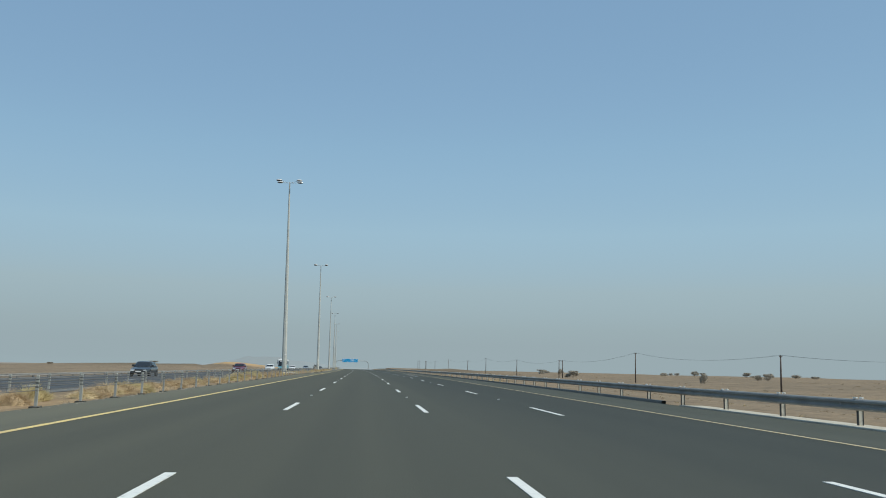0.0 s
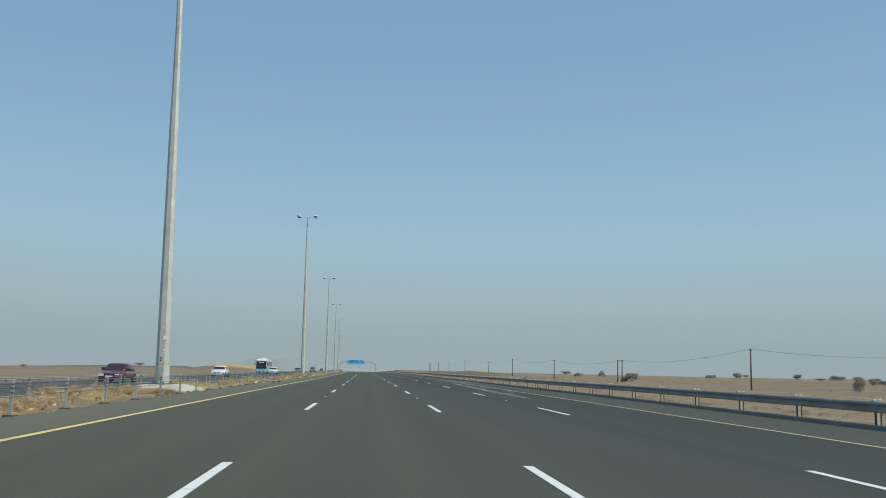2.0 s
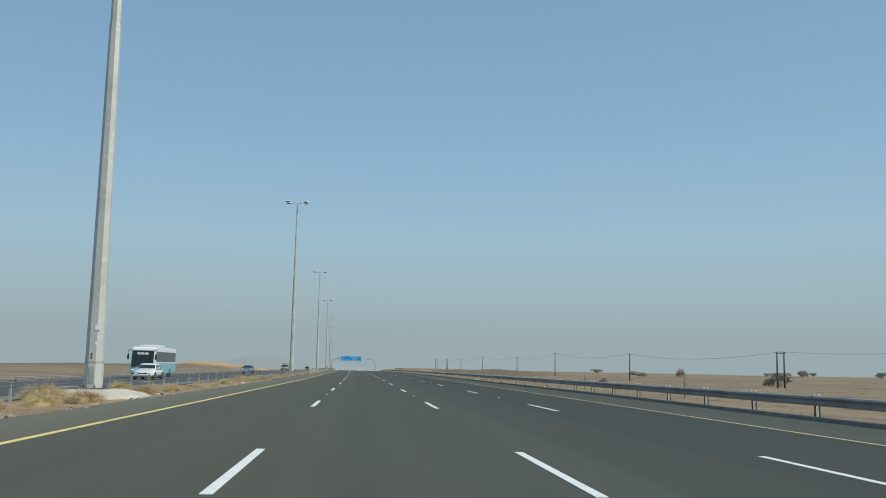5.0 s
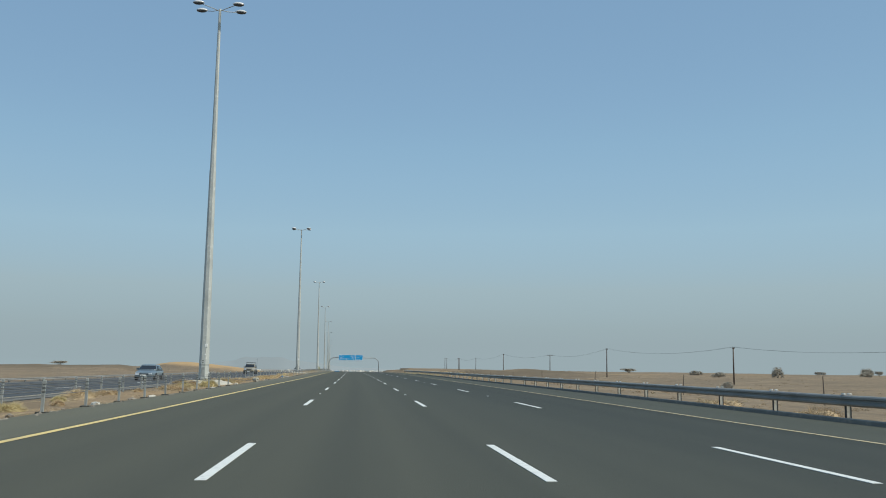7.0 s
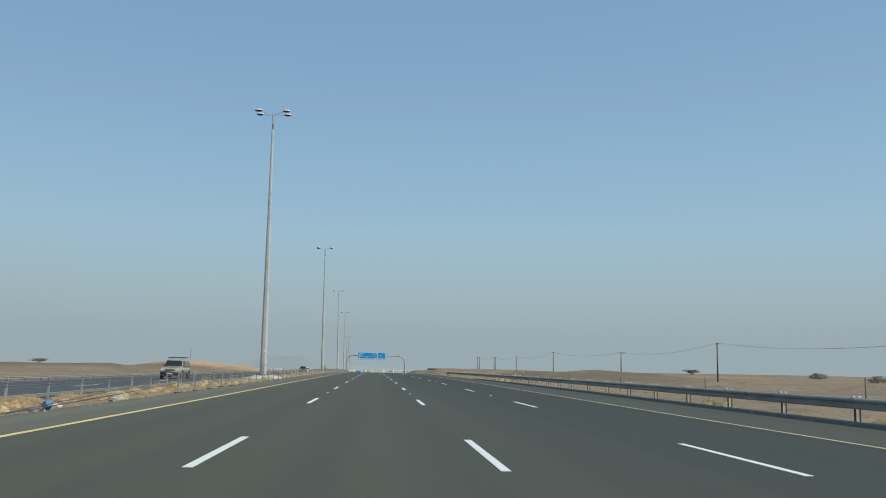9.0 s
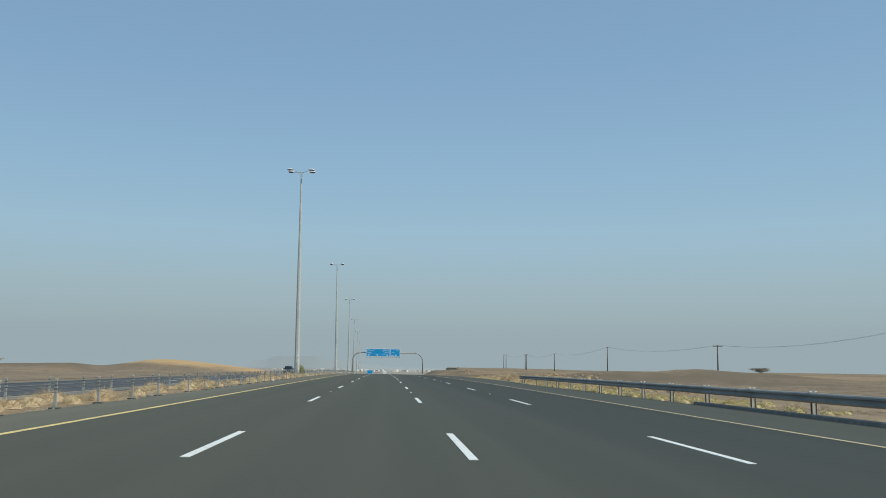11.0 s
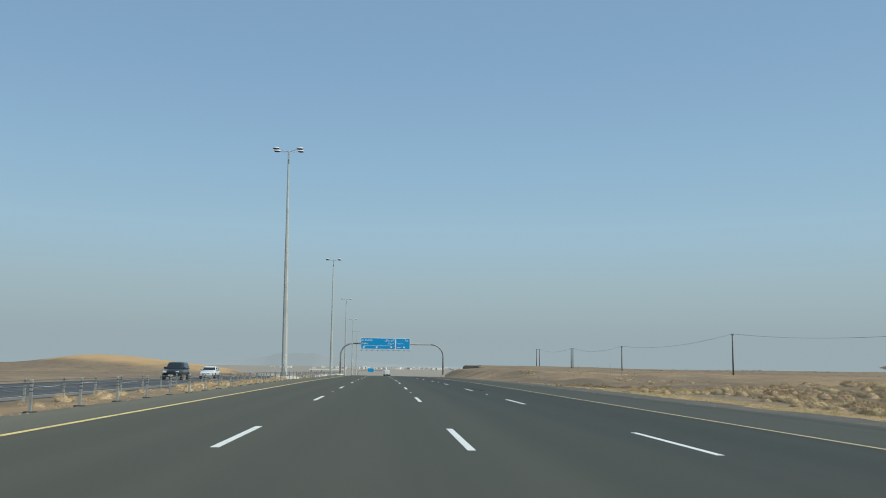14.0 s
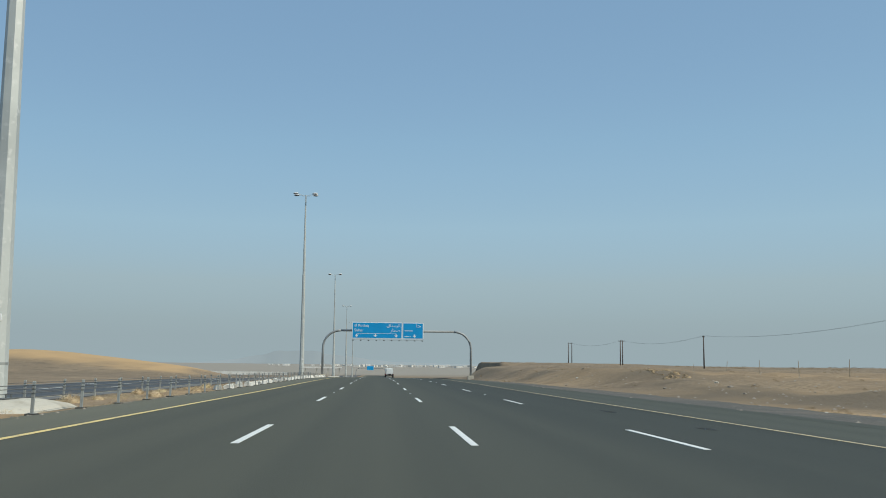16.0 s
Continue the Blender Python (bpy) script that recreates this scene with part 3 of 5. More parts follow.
# ======================= right guard rail =======================
def guard_rail():
    rail = thing("guard_rail", "weathered galvanised steel crash barrier on steel posts beside the shoulder", "guard rail", kind="structure")
    step, x, end = 4.198, 14.55, 484.2
    lift = lambda z: 0.39 + (z - 0.36) * 0.285 / 0.385
    prof = [(dx, lift(z)) for dx, z in [
        (0.0, 0.36), (-0.05, 0.38), (-0.085, 0.42), (-0.085, 0.48), (-0.04, 0.53), (-0.04, 0.58), (-0.085, 0.63), (-0.085, 0.69), (-0.05, 0.73), (0.0, 0.748), (0.04, 0.75),
        (0.04, 0.74), (0.0, 0.735), (-0.03, 0.72), (-0.06, 0.69), (-0.06, 0.63), (-0.015, 0.58), (-0.015, 0.53), (-0.06, 0.48), (-0.06, 0.42), (-0.03, 0.395), (0.0, 0.37)]]
    made = {}

    def place(name, build, mat, m, parent=rail, label=""):
        if name in made:
            return share(name, made[name], parent, m)
        b = bmesh.new()
        build(b)
        made[name] = part(name, b, mat, parent, label)
        made[name].matrix_local = m
        return made[name]

    def caps(b):
        for dx in (-0.1, 0.06):
            box(b, dx - 0.035, dx + 0.035, -0.07, 0.07, 0.69, 0.725, 0.008)
    n, y = 0, 71.8 - 29 * step
    while y < end - 1:
        slope = math.degrees(math.atan((road_z(y + step) - road_z(y)) / step))
        place("beam", lambda b: prism(b, prof, 1, -0.06, step + 0.06), RAIL_STEEL, on_road(x, y + 0.002) @ pose(0, 0, 0.003 * (n % 2), slope))
        n += 1
        y += step
    posts = [32.6 + 4.2 * k for k in range(-18, 8)] + [67.7 + 4.136 * k for k in range(0, 65)] + [338.4 + 4.15 * k for k in range(0, 35)] + [486.6]
    for yp in posts:
        m = on_road(x, yp)
        p = place("post", lambda b: box(b, 0.035, 0.145, -0.03, -0.012, -0.5, 0.675, 0.003), POST_FACE, m @ pose(0.02, 0, 0))
        for s in (-1, 1):
            place("flange", lambda b: box(b, -0.009, 0.009, -0.045, 0.04, -0.5, 0.67), SHADED_STEEL, pose(0.09 + s * 0.064, 0, 0), p)
        place("spacer", lambda b: box(b, -0.02, 0.06, -0.06, 0.06, 0.42, 0.64), STEEL, m)
        place("reflector", caps, REFLECT, m @ pose(0.1, 0, 0), rail, "white reflector cap")
    eb = bmesh.new()
    prism(eb, prof, 1, 0, 487.4 - y)
    bmesh.ops.bisect_plane(eb, geom=eb.verts[:] + eb.edges[:] + eb.faces[:], plane_co=(0, 2.0, 0), plane_no=(0, 1, 0))
    for v in eb.verts:
        if v.co.y > 2.5:
            v.co.z -= 0.03
    part("end_piece", eb, RAIL_STEEL, rail).matrix_local = on_road(x, y)
    sb = bmesh.new()
    tube(sb, [(0.1, 486.3 - y, -0.15), (0.06, 485.5 - y, 0.2), (0.08, 485.3 - y, 0.42)], 0.028)
    part("stay", sb, RUST, rail, "rusty slanted stay").matrix_local = on_road(x, y)
    rb = bmesh.new()
    box(rb, -0.1, -0.088, -0.05, 0.05, 0.45, 0.58, 0.004)
    part("reflector", rb, TAIL_RED, rail, "small red reflector").matrix_local = on_road(x, 485.0)
    return rail


# one post steel in two colours: shade painted on flanges, sunlit tone on face
SHADED_STEEL = material("shaded_flange_steel", (0.05, 0.05, 0.048), 0.8)
POST_FACE = material("lit_post_face", (0.5, 0.48, 0.42), 0.7, spots=[((0.36, 0.33, 0.28), 5, 0.5, 0.7)])
RUST = material("rusted_steel", (0.12, 0.06, 0.03), 0.9, spots=[((0.06, 0.035, 0.02), 20, 0.45, 0.65)])
TAIL_RED = material("red_reflector", (0.45, 0.03, 0.04), 0.35)
guard_rail()
kerb = ribbon("kerb", [(14.06, -0.15), (14.07, 0.09), (14.1, 0.11), (14.24, 0.11), (14.26, -0.2)], 46, 442, 4, DARK_CONCRETE)
tagged(kerb, "low dark asphalt kerb under the guard rail", "kerb", kind="structure")
kerb2 = ribbon("kerb", [(14.06, -0.15), (14.07, 0.02), (15.0, 0.02), (15.02, -0.3)], -60, 46, 4, CONCRETE)
tagged(kerb2, "pale concrete edging under the guard rail", "kerb", kind="structure")

GRAVEL = material("gravel_shoulder", (0.1, 0.092, 0.078), 0.95, spots=[((0.135, 0.115, 0.09), 0.25, 0.45, 0.65), ((0.17, 0.15, 0.12), 2.5, 0.55, 0.72), ((0.06, 0.057, 0.052), 14, 0.5, 0.7)], bump=0.6, bump_scale=14)


def ragged_strip(name, y0, y1, step, cols, mat, parent=None):
    """A strip with uneven sides: cols give x and height across at each y."""
    ys = np.arange(y0, y1 + 0.01, step)
    verts, uvs, n = [], [], 0
    for y in ys:
        sec = cols(y)
        n = len(sec)
        for x, z in sec:
            verts.append((road_x(y) + x, float(y), road_z(y) + z + fall(x, y)))
            uvs.append((x, y))
    faces = [(i * n + k, i * n + k + 1, (i + 1) * n + k + 1, (i + 1) * n + k) for i in range(len(ys) - 1) for k in range(n - 1)]
    me = bpy.data.meshes.new(name)
    me.from_pydata(verts, [], faces)
    lay = me.uv_layers.new(name="UVMap")
    lay.data.foreach_set("uv", [c for f in faces for v in f for c in uvs[v]])
    me.materials.append(mat)
    ob = new(name, me)
    ob.parent = parent
    return ob


def asphalt_cols(y):
    out = 14.0 + 1.0 * ease(470, 500, y) + 0.1 * noise.noise((0, y * 0.35, 3.0)) + 0.07 * noise.noise((0, y * 1.3, 5.0))
    return [(14.0, 0.004), (max(out - 0.12, 14.03), 0.004), (max(out, 14.06), -0.05)]


def gravel_cols(y):
    out = shoulder_width(y) + 0.55 * noise.noise((1, y * 0.16, 3.0)) + 0.3 * noise.noise((1, y * 0.7, 5.0))
    return [(14.02, -0.03)] + [(lerp(14.02, out, u), -0.02 - 0.11 * u + 0.02 * noise.noise((u * 6, y * 0.8, 1.0))) for u in (0.25, 0.5, 0.75, 0.92)] + [(out, -0.4)]


ragged_strip("asphalt_edge", 440, 1000, 1.0, asphalt_cols, ASPHALT, road)
shoulder = ragged_strip("shoulder", 438, 1000, 1.0, gravel_cols, GRAVEL)
tagged(shoulder, "grey-brown gravel shoulder with a ragged edge beside the asphalt", "shoulder", kind="structure")


FAR_STEEL = material("dull_rail_steel", (0.3, 0.29, 0.27), 0.6, 0.1, spots=[((0.22, 0.21, 0.2), 1.5, 0.45, 0.7)])


def far_rail():
    rail = thing("guard_rail", "distant steel crash barrier along the outer edge of the far carriageway", "guard rail", kind="structure")
    step, x, z0 = 4.0, -29.9, -1.0
    bm = bmesh.new()
    prism(bm, [(0.0, 0.54), (0.07, 0.57), (0.03, 0.64), (0.07, 0.72), (0.0, 0.755), (-0.05, 0.755), (-0.05, 0.54)], 1, -0.05, step + 0.05)
    beam = post = None
    y = -20.0
    while y < 471:
        m = on_road(x, y, z0)
        if beam is None:
            beam = part("beam", bm, FAR_STEEL, rail)
            pb = bmesh.new()
            box(pb, -0.05, 0.02, -0.1, 0.1, -0.2, 0.54)
            box(pb, 0.02, 0.05, -0.16, 0.16, 0.33, 0.5, 0.01)
            post = part("post", pb, DARK_STEEL, rail)
            beam.matrix_local = post.matrix_local = m
        else:
            share("beam", beam, rail, m)
            share("post", post, rail, m)
        y += step
    return rail


far_rail()


# ======================= median cable fences =======================
SOCKET = material("dark_socket_concrete", (0.07, 0.068, 0.062), 0.9, spots=[((0.13, 0.12, 0.1), 7, 0.5, 0.7)])


def cable_fence(x, runs, z0, label):
    """Posts at the given places along the road, strung with four ropes run by run."""
    fence = thing("cable_fence", label, "fence", "median cable fences", kind="structure")
    made = {}

    def place(name, build, mat, m, parent, label=""):
        if name in made:
            return share(name, made[name], parent, m)
        b = bmesh.new()
        build(b)
        ob = part(name, b, mat, parent, label)
        ob.matrix_local = m
        made[name] = ob
        return ob

    def post_shape(b):
        prism(b, [(-0.034, -0.028), (0.034, -0.028), (0.034, 0.028), (0.018, 0.028), (0.018, -0.012), (-0.018, -0.012), (-0.018, 0.028), (-0.034, 0.028)], 2, 0.0, 0.77)

    for ys in runs:
        y0 = ys[0]
        for y in ys:
            if not any(abs(y - yp) < 0.9 and x < -8 for yp in MASTS):
                lean = random.uniform(-1.5, 1.5)
                p = place("post", post_shape, STEEL, on_road(x, y, z0) @ pose(0, 0, 0, random.uniform(-1.5, 1.5), lean), fence)
                place("socket", lambda b: box(b, -0.13, 0.13, -0.12, 0.12, -0.12, 0.03, 0.012), SOCKET, Matrix(), p, "dark concrete socket")
                place("cap", lambda b: box(b, -0.035, 0.035, -0.029, 0.029, 0.76, 0.785, 0.006), MAST, Matrix(), p, "white reflector cap")
                for h in (0.5, 0.595, 0.69):
                    place("collar", lambda b: box(b, -0.037, 0.037, -0.031, 0.031, -0.02, 0.022, 0.004), DARK_STEEL, pose(0, 0, h), p, "dark rope slot")
        for h in (0.42, 0.52, 0.62, 0.7):
            b = bmesh.new()
            tube(b, [(road_x(v) + x + 0.03 * (1 if k % 2 else -1), v, road_z(v) + z0 + h) for k, v in enumerate(ys)], 0.009, 4)
            part("cable", b, CABLE, fence)
        if x > -8:                      # ropes led down to the ground anchors at the ends of a run
            last = ys[-1]
            for yp, run in ((y0, -17), (last, 17)):
                if yp < 0 or yp > 435 and run > 0 or 440 < yp < 450:
                    continue
                for h, dx in ((0.42, -0.15), (0.7, 0.0)):
                    b = bmesh.new()
                    q = yp + run * (0.85 + 0.3 * h)
                    pts = [(road_x(v) + x + dx * u, v, road_z(v) + lerp(h, 0.02, u) - 0.1 * u * (1 - u)) for u, v in ((k / 6, lerp(yp, q, k / 6)) for k in range(7))]
                    tube(b, pts, 0.013, 4)
                    part("anchor_rope", b, DARK_STEEL, fence)
    return fence


MASTS = [127.4 + 97.59 * k for k in range(-1, 10)]
MASTS[1] -= 0.5
LEAN = (0.8, 0.95, 0.55, 0.3, 0.35, 0.7, 1.0, 0.4, 0.5, 0.4, 0.4)      # degrees by which each mast leans away from the road
def posts(first, count):
    return [first + 3.452 * k for k in range(count)]


cable_fence(-5.98, [posts(2.58, 23) + posts(82.43, 20), posts(269.18, 15), posts(373.9, 21), posts(448.05, 20) + posts(518.93, 53)], 0.0, "steel wire-rope fence on slim posts beside the median shoulder")
cable_fence(-8.95, [posts(-36.3, 141), posts(450.05, 90)], -0.09, "steel wire-rope fence on slim posts along the far side of the median")


# ======================= lamp masts =======================
def lamp_mast(m, footing_label="octagonal tapered steel lamp mast on a pale concrete footing"):
    mast = thing("lamp_mast", footing_label, "street lamp", "lamp masts in the median", m)
    b = bmesh.new()
    outline = lambda s: [(math.copysign(a, u) * s, math.copysign(c, v) * s) for u, v, a, c in
                         ((1, -1, .5, .21), (1, 1, .5, .21), (1, 1, .21, .5), (-1, 1, .21, .5), (-1, 1, .5, .21), (-1, -1, .5, .21), (-1, -1, .21, .5), (1, -1, .21, .5))]

    def section(b, z0, s0, z1, s1):
        lo = [b.verts.new((*p, z0)) for p in outline(s0)]
        hi = [b.verts.new((*p, z1)) for p in outline(s1)]
        for k in range(8):
            b.faces.new((lo[k], lo[(k + 1) % 8], hi[(k + 1) % 8], hi[k]))
        b.faces.new(lo[::-1])
        b.faces.new(hi)
    section(b, 0.45, 0.62, 14.3, 0.4)
    part("lower_shaft", b, MAST, mast)
    b = bmesh.new()
    section(b, 13.7, 0.38, 25.6, 0.16)
    part("upper_shaft", b, MAST, mast)
    b = bmesh.new()
    section(b, 1.36, 0.62, 1.43, 0.62)
    part("seam_band", b, STEEL, mast)
    b = bmesh.new()
    box(b, -0.1, 0.1, -0.325, -0.29, 0.62, 1.25, 0.015)
    part("service_door", b, STEEL, mast)
    for z in (1.56, 1.68):
        b = bmesh.new()
        box(b, -0.06, -0.0, -0.318, -0.28, z - 0.035, z + 0.035, 0.01)
        part("hinge_hole", b, BLACK, mast, "small dark hole")
    b = bmesh.new()
    box(b, 0.03, 0.22, -0.31, -0.27, 2.55, 2.75, 0.01)
    part("marker_plate", b, REFLECT, mast, "small white marker plate")
    b = bmesh.new()
    box(b, 0.05, 0.13, -0.312, -0.28, 2.02, 2.12, 0.01)
    part("marker_strip", b, REFLECT, mast, "narrow white marker strip")
    b = bmesh.new()
    box(b, -0.5, 0.5, -0.5, 0.5, 0.42, 0.47, 0.01)
    part("base_plate", b, DARK_STEEL, mast)
    for i in range(8):
        a = math.pi / 4 * i + 0.39
        b = bmesh.new()
        tube(b, [(math.cos(a) * 0.44, math.sin(a) * 0.44, 0.34), (math.cos(a) * 0.44, math.sin(a) * 0.44, 0.58)], 0.03)
        part("bolt", b, DARK_STEEL, mast)
    # low footing with sloping shoulders
    b = bmesh.new()
    ring = lambda wx, wy, c, z: [b.verts.new((0.08 + sx * (wx - (c if k else 0)), sy * (wy - (0 if k else c)), z))
                                 for sx, sy, k in ((1, -1, 0), (1, 1, 0), (1, 1, 1), (-1, 1, 1), (-1, 1, 0), (-1, -1, 0), (-1, -1, 1), (1, -1, 1))]
    rings = [ring(1.72, 2.25, 0.6, -0.35), ring(1.68, 2.2, 0.6, 0.12), ring(1.5, 1.95, 0.55, 0.25), ring(0.95, 1.1, 0.35, 0.41), ring(0.8, 0.9, 0.3, 0.425)]
    for p, q in zip(rings, rings[1:]):
        for k in range(8):
            b.faces.new((p[k], p[(k + 1) % 8], q[(k + 1) % 8], q[k]))
    b.faces.new(rings[-1])
    b.faces.new(rings[0][::-1])
    bmesh.ops.bevel(b, geom=b.edges[:], offset=0.03, segments=2, affect="EDGES")
    part("footing", b, CONCRETE, mast, "pale rendered concrete footing")
    # crown: four luminaires on two cross arms
    for sx in (-1, 1):
        for sy in (-1, 1):
            b = bmesh.new()
            tube(b, [(0, 0, 25.45 + 0.1 * (sy > 0)), (sx * 0.5, sy * 0.3, 25.55), (sx * 1.15, sy * 0.62, 25.68)], 0.024)
            part("arm", b, STEEL, mast)
            b = bmesh.new()
            bmesh.ops.create_uvsphere(b, u_segments=14, v_segments=8, radius=1)
            for v in b.verts:
                v.co = Vector((sx * 1.32 + v.co.x * 0.40, sy * 0.66 + v.co.y * 0.19, 25.72 + (v.co.z * 0.16 if v.co.z > 0 else v.co.z * 0.03)))
            head = part("luminaire", b, LAMP_TOP, mast, "white-topped lamp head", True)
            b = bmesh.new()
            bmesh.ops.create_uvsphere(b, u_segments=14, v_segments=8, radius=1)
            for v in b.verts:
                v.co = Vector((sx * 1.34 + v.co.x * 0.36, sy * 0.66 + v.co.y * 0.17, 25.70 + (v.co.z * 0.12 if v.co.z < 0 else v.co.z * 0.01)))
            part("lens", b, LAMP_GLASS, head, "dark glass lens", True)
    return mast


def mast_pose(k):
    return on_road(-8.27 + 0.1 * (k in (1, 5)), MASTS[k], -0.2) @ pose(0, 0, 0, 0, -LEAN[k]) @ Matrix.Diagonal((1, 1, 0.994 if k == 1 else 1, 1))


first_mast = lamp_mast(mast_pose(0))
for k in range(1, len(MASTS)):
    copy_thing(first_mast, mast_pose(k))


# ======================= sign gantry =======================
def gantry(y):
    m = on_road(0, y)
    g = thing("sign_gantry", "grey steel arch gantry over the carriageway carrying blue direction signs", "sign gantry", m=m)
    xl, xr, top, r = -7.74, 19.52, 8.5, 3.2
    for x0, s in ((xl, 1), (xr, -1)):
        b = bmesh.new()
        pts = [(x0, 0, -0.3), (x0, 0, top - r)] + [(x0 + s * r * (1 - math.cos(a)), 0, top - r + r * math.sin(a)) for a in (math.pi / 2 * k / 8 for k in range(1, 9))]
        tube(b, pts, 0.21, 12)
        part("column", b, GANTRY_STEEL, g, smooth=True)
        b = bmesh.new()
        box(b, x0 - 0.55, x0 + 0.55, -0.55, 0.55, -0.5, 0.5, 0.05)
        part("base", b, CONCRETE, g)
    b = bmesh.new()
    tube(b, [(xl + r - 0.02, 0, top), (xr - r + 0.02, 0, top)], 0.2, 12)
    part("beam", b, GANTRY_STEEL, g, smooth=True)
    sx0, sx1, z0, z1, mid = -2.51, 10.64, 7.04, 10.06, 6.74
    for x0, x1 in ((sx0, mid - 0.02), (mid + 0.02, sx1)):
        b = bmesh.new()
        box(b, x0, x1, -0.36, -0.28, z0, z1, 0.02)
        panel = part("sign_panel", b, SIGN_WHITE, g, "blue direction sign with a white border")
        b = bmesh.new()
        box(b, x0 + 0.13, x1 - 0.13, -0.372, -0.36, z0 + 0.13, z1 - 0.13)
        part("sign_face", b, SIGN_BLUE, panel)
        for zz in (7.5, 9.3):
            b = bmesh.new()
            box(b, x0 + 0.3, x1 - 0.3, -0.28, -0.2, zz - 0.06, zz + 0.06)
            part("bracket", b, GANTRY_STEEL, panel)
    yy = -0.385

    def bar(x0, x1, za, zb, name="bar"):
        b = bmesh.new()
        box(b, x0, x1, yy, yy + 0.012, za, zb)
        part(name, b, SIGN_WHITE, g)

    def arrow(x):
        b = bmesh.new()
        prism(b, [(x - 0.11, 7.88), (x - 0.11, 7.64), (x - 0.38, 7.7), (x, 7.3), (x + 0.38, 7.7), (x + 0.11, 7.64), (x + 0.11, 7.88)], 1, yy, yy + 0.012)
        part("arrow", b, SIGN_WHITE, g, "white lane arrow")
    for x in (-1.65, 1.8, 5.6, 9.0):
        arrow(x)
    bar(-1.65, 5.65, 7.95, 8.01)

    def words(text, x, z, size, align="LEFT"):
        c = bpy.data.curves.new("lettering", "FONT")
        c.body, c.size, c.align_x, c.extrude = text, size, align, 0.006
        t = new("lettering", c)
        me = bpy.data.meshes.new_from_object(t)
        bpy.data.objects.remove(t)
        ob = new("lettering", me)
        me.materials.clear()
        me.materials.append(SIGN_WHITE)
        ob.parent = g
        ob.matrix_local = pose(x, yy + 0.004, z, 90, 0, 0)
    words("al Rustaq", -2.1, 9.22, 0.72)
    words("Suhar", -2.1, 8.34, 0.72)
    words(ARABIC_1, 6.35, 9.22, 0.8, "RIGHT")
    words(ARABIC_2, 6.35, 8.36, 0.8, "RIGHT")
    words(ARABIC_3, 10.2, 9.22, 0.75, "RIGHT")
    bar(7.15, 7.95, 8.5, 8.61)
    bar(8.02, 8.7, 8.5, 8.61)
    bar(7.15, 8.0, 7.47, 7.6)
    bar(8.12, 8.35, 7.47, 7.57)
    b = bmesh.new()
    tube(b, [(sx0, -0.9, z0 - 0.25), (sx1, -0.9, z0 - 0.25)], 0.025)
    part("lamp_rail", b, GANTRY_STEEL, g)
    for k in range(10):
        x = sx0 + 0.25 + k * (sx1 - sx0 - 0.5) / 9
        b = bmesh.new()
        box(b, x - 0.14, x + 0.14, -1.05, -0.8, z0 - 0.42, z0 - 0.24, 0.03)
        lamp = part("sign_lamp", b, DARK_STEEL, g)
        b = bmesh.new()
        tube(b, [(x, -0.9, z0 - 0.28), (x, -0.25, z0 + 0.15)], 0.02)
        part("bracket", b, GANTRY_STEEL, lamp)
    return g


# joined letter forms in the order in which they stand from left to right
ARABIC_1 = "\uFED5\uFE8E\uFE98\uFEB3\uFEAE\uFEDF\uFE8D"
ARABIC_2 = "\uFEAD\uFE8E\uFEA4\uFEBB"
ARABIC_3 = "\uFE8E\uFE98\uFEA3"
gantry(753.1)


# ======================= power line =======================
LINE_X = 81.3
POLES = [(-8, 5.2, 1), (81, 5.0, 1), (171, 5.3, 1), (260.5, 7.2, 1), (354.1, 5.8, 2), (447, 6.8, 1), (536.3, 8.3, 1), (616.3, 7.5, 1), (713.1, 9.1, 1),
         (801.6, 8.1, 1), (870.3, 8.6, 2), (947.4, 9.5, 2)]      # place, height of the top, number of legs


def pole_x(y):
    """The line is not quite straight: some poles stand a little off it."""
    return road_x(y) + LINE_X + {171: -0.8, 354.1: 0.5, 447: 1.0, 616.3: 0.8, 870.3: -0.7}.get(y, 0.0)


def power_pole(y, top, legs):
    x = pole_x(y)
    base = ground_z(LINE_X, y) - 0.3
    p = thing("power_pole", "slim dark wooden power pole with a short cross-arm" if legs == 1 else "pair of dark wooden power poles joined by a cross-arm",
              "power pole", "power poles across the desert", pose(x, y, base))
    h = top - base
    for k in range(legs):
        dx = (k - (legs - 1) / 2) * (1.4 if y < 400 or y > 900 else 0.7)
        b = bmesh.new()
        tube(b, [(dx, 0, 0), (dx, 0, h * 0.5), (dx + 0.02, 0, h)], [0.19, 0.165, 0.13], 8)
        part("pole", b, WOOD_POLE, p, smooth=True)
    b = bmesh.new()
    w = (1.15 if 600 < y < 620 else 0.3) if legs == 1 else 0.95
    box(b, -w, w, -0.16, -0.06, h - 0.38, h - 0.24, 0.01)
    part("cross_arm", b, WOOD_POLE, p)
    for s in (-0.9, 0.0, 0.9):
        b = bmesh.new()
        tube(b, [(s * w, -0.1, h - 0.26), (s * w, -0.1, h - 0.12), (s * w, -0.1, h - 0.02)], [0.03, 0.07, 0.05], 8)
        part("insulator", b, DARK_STEEL, p)


for y, top, legs in POLES:
    power_pole(y, top, legs)
wires = thing("power_line", "thin dark overhead wires sagging between the power poles", "cable")
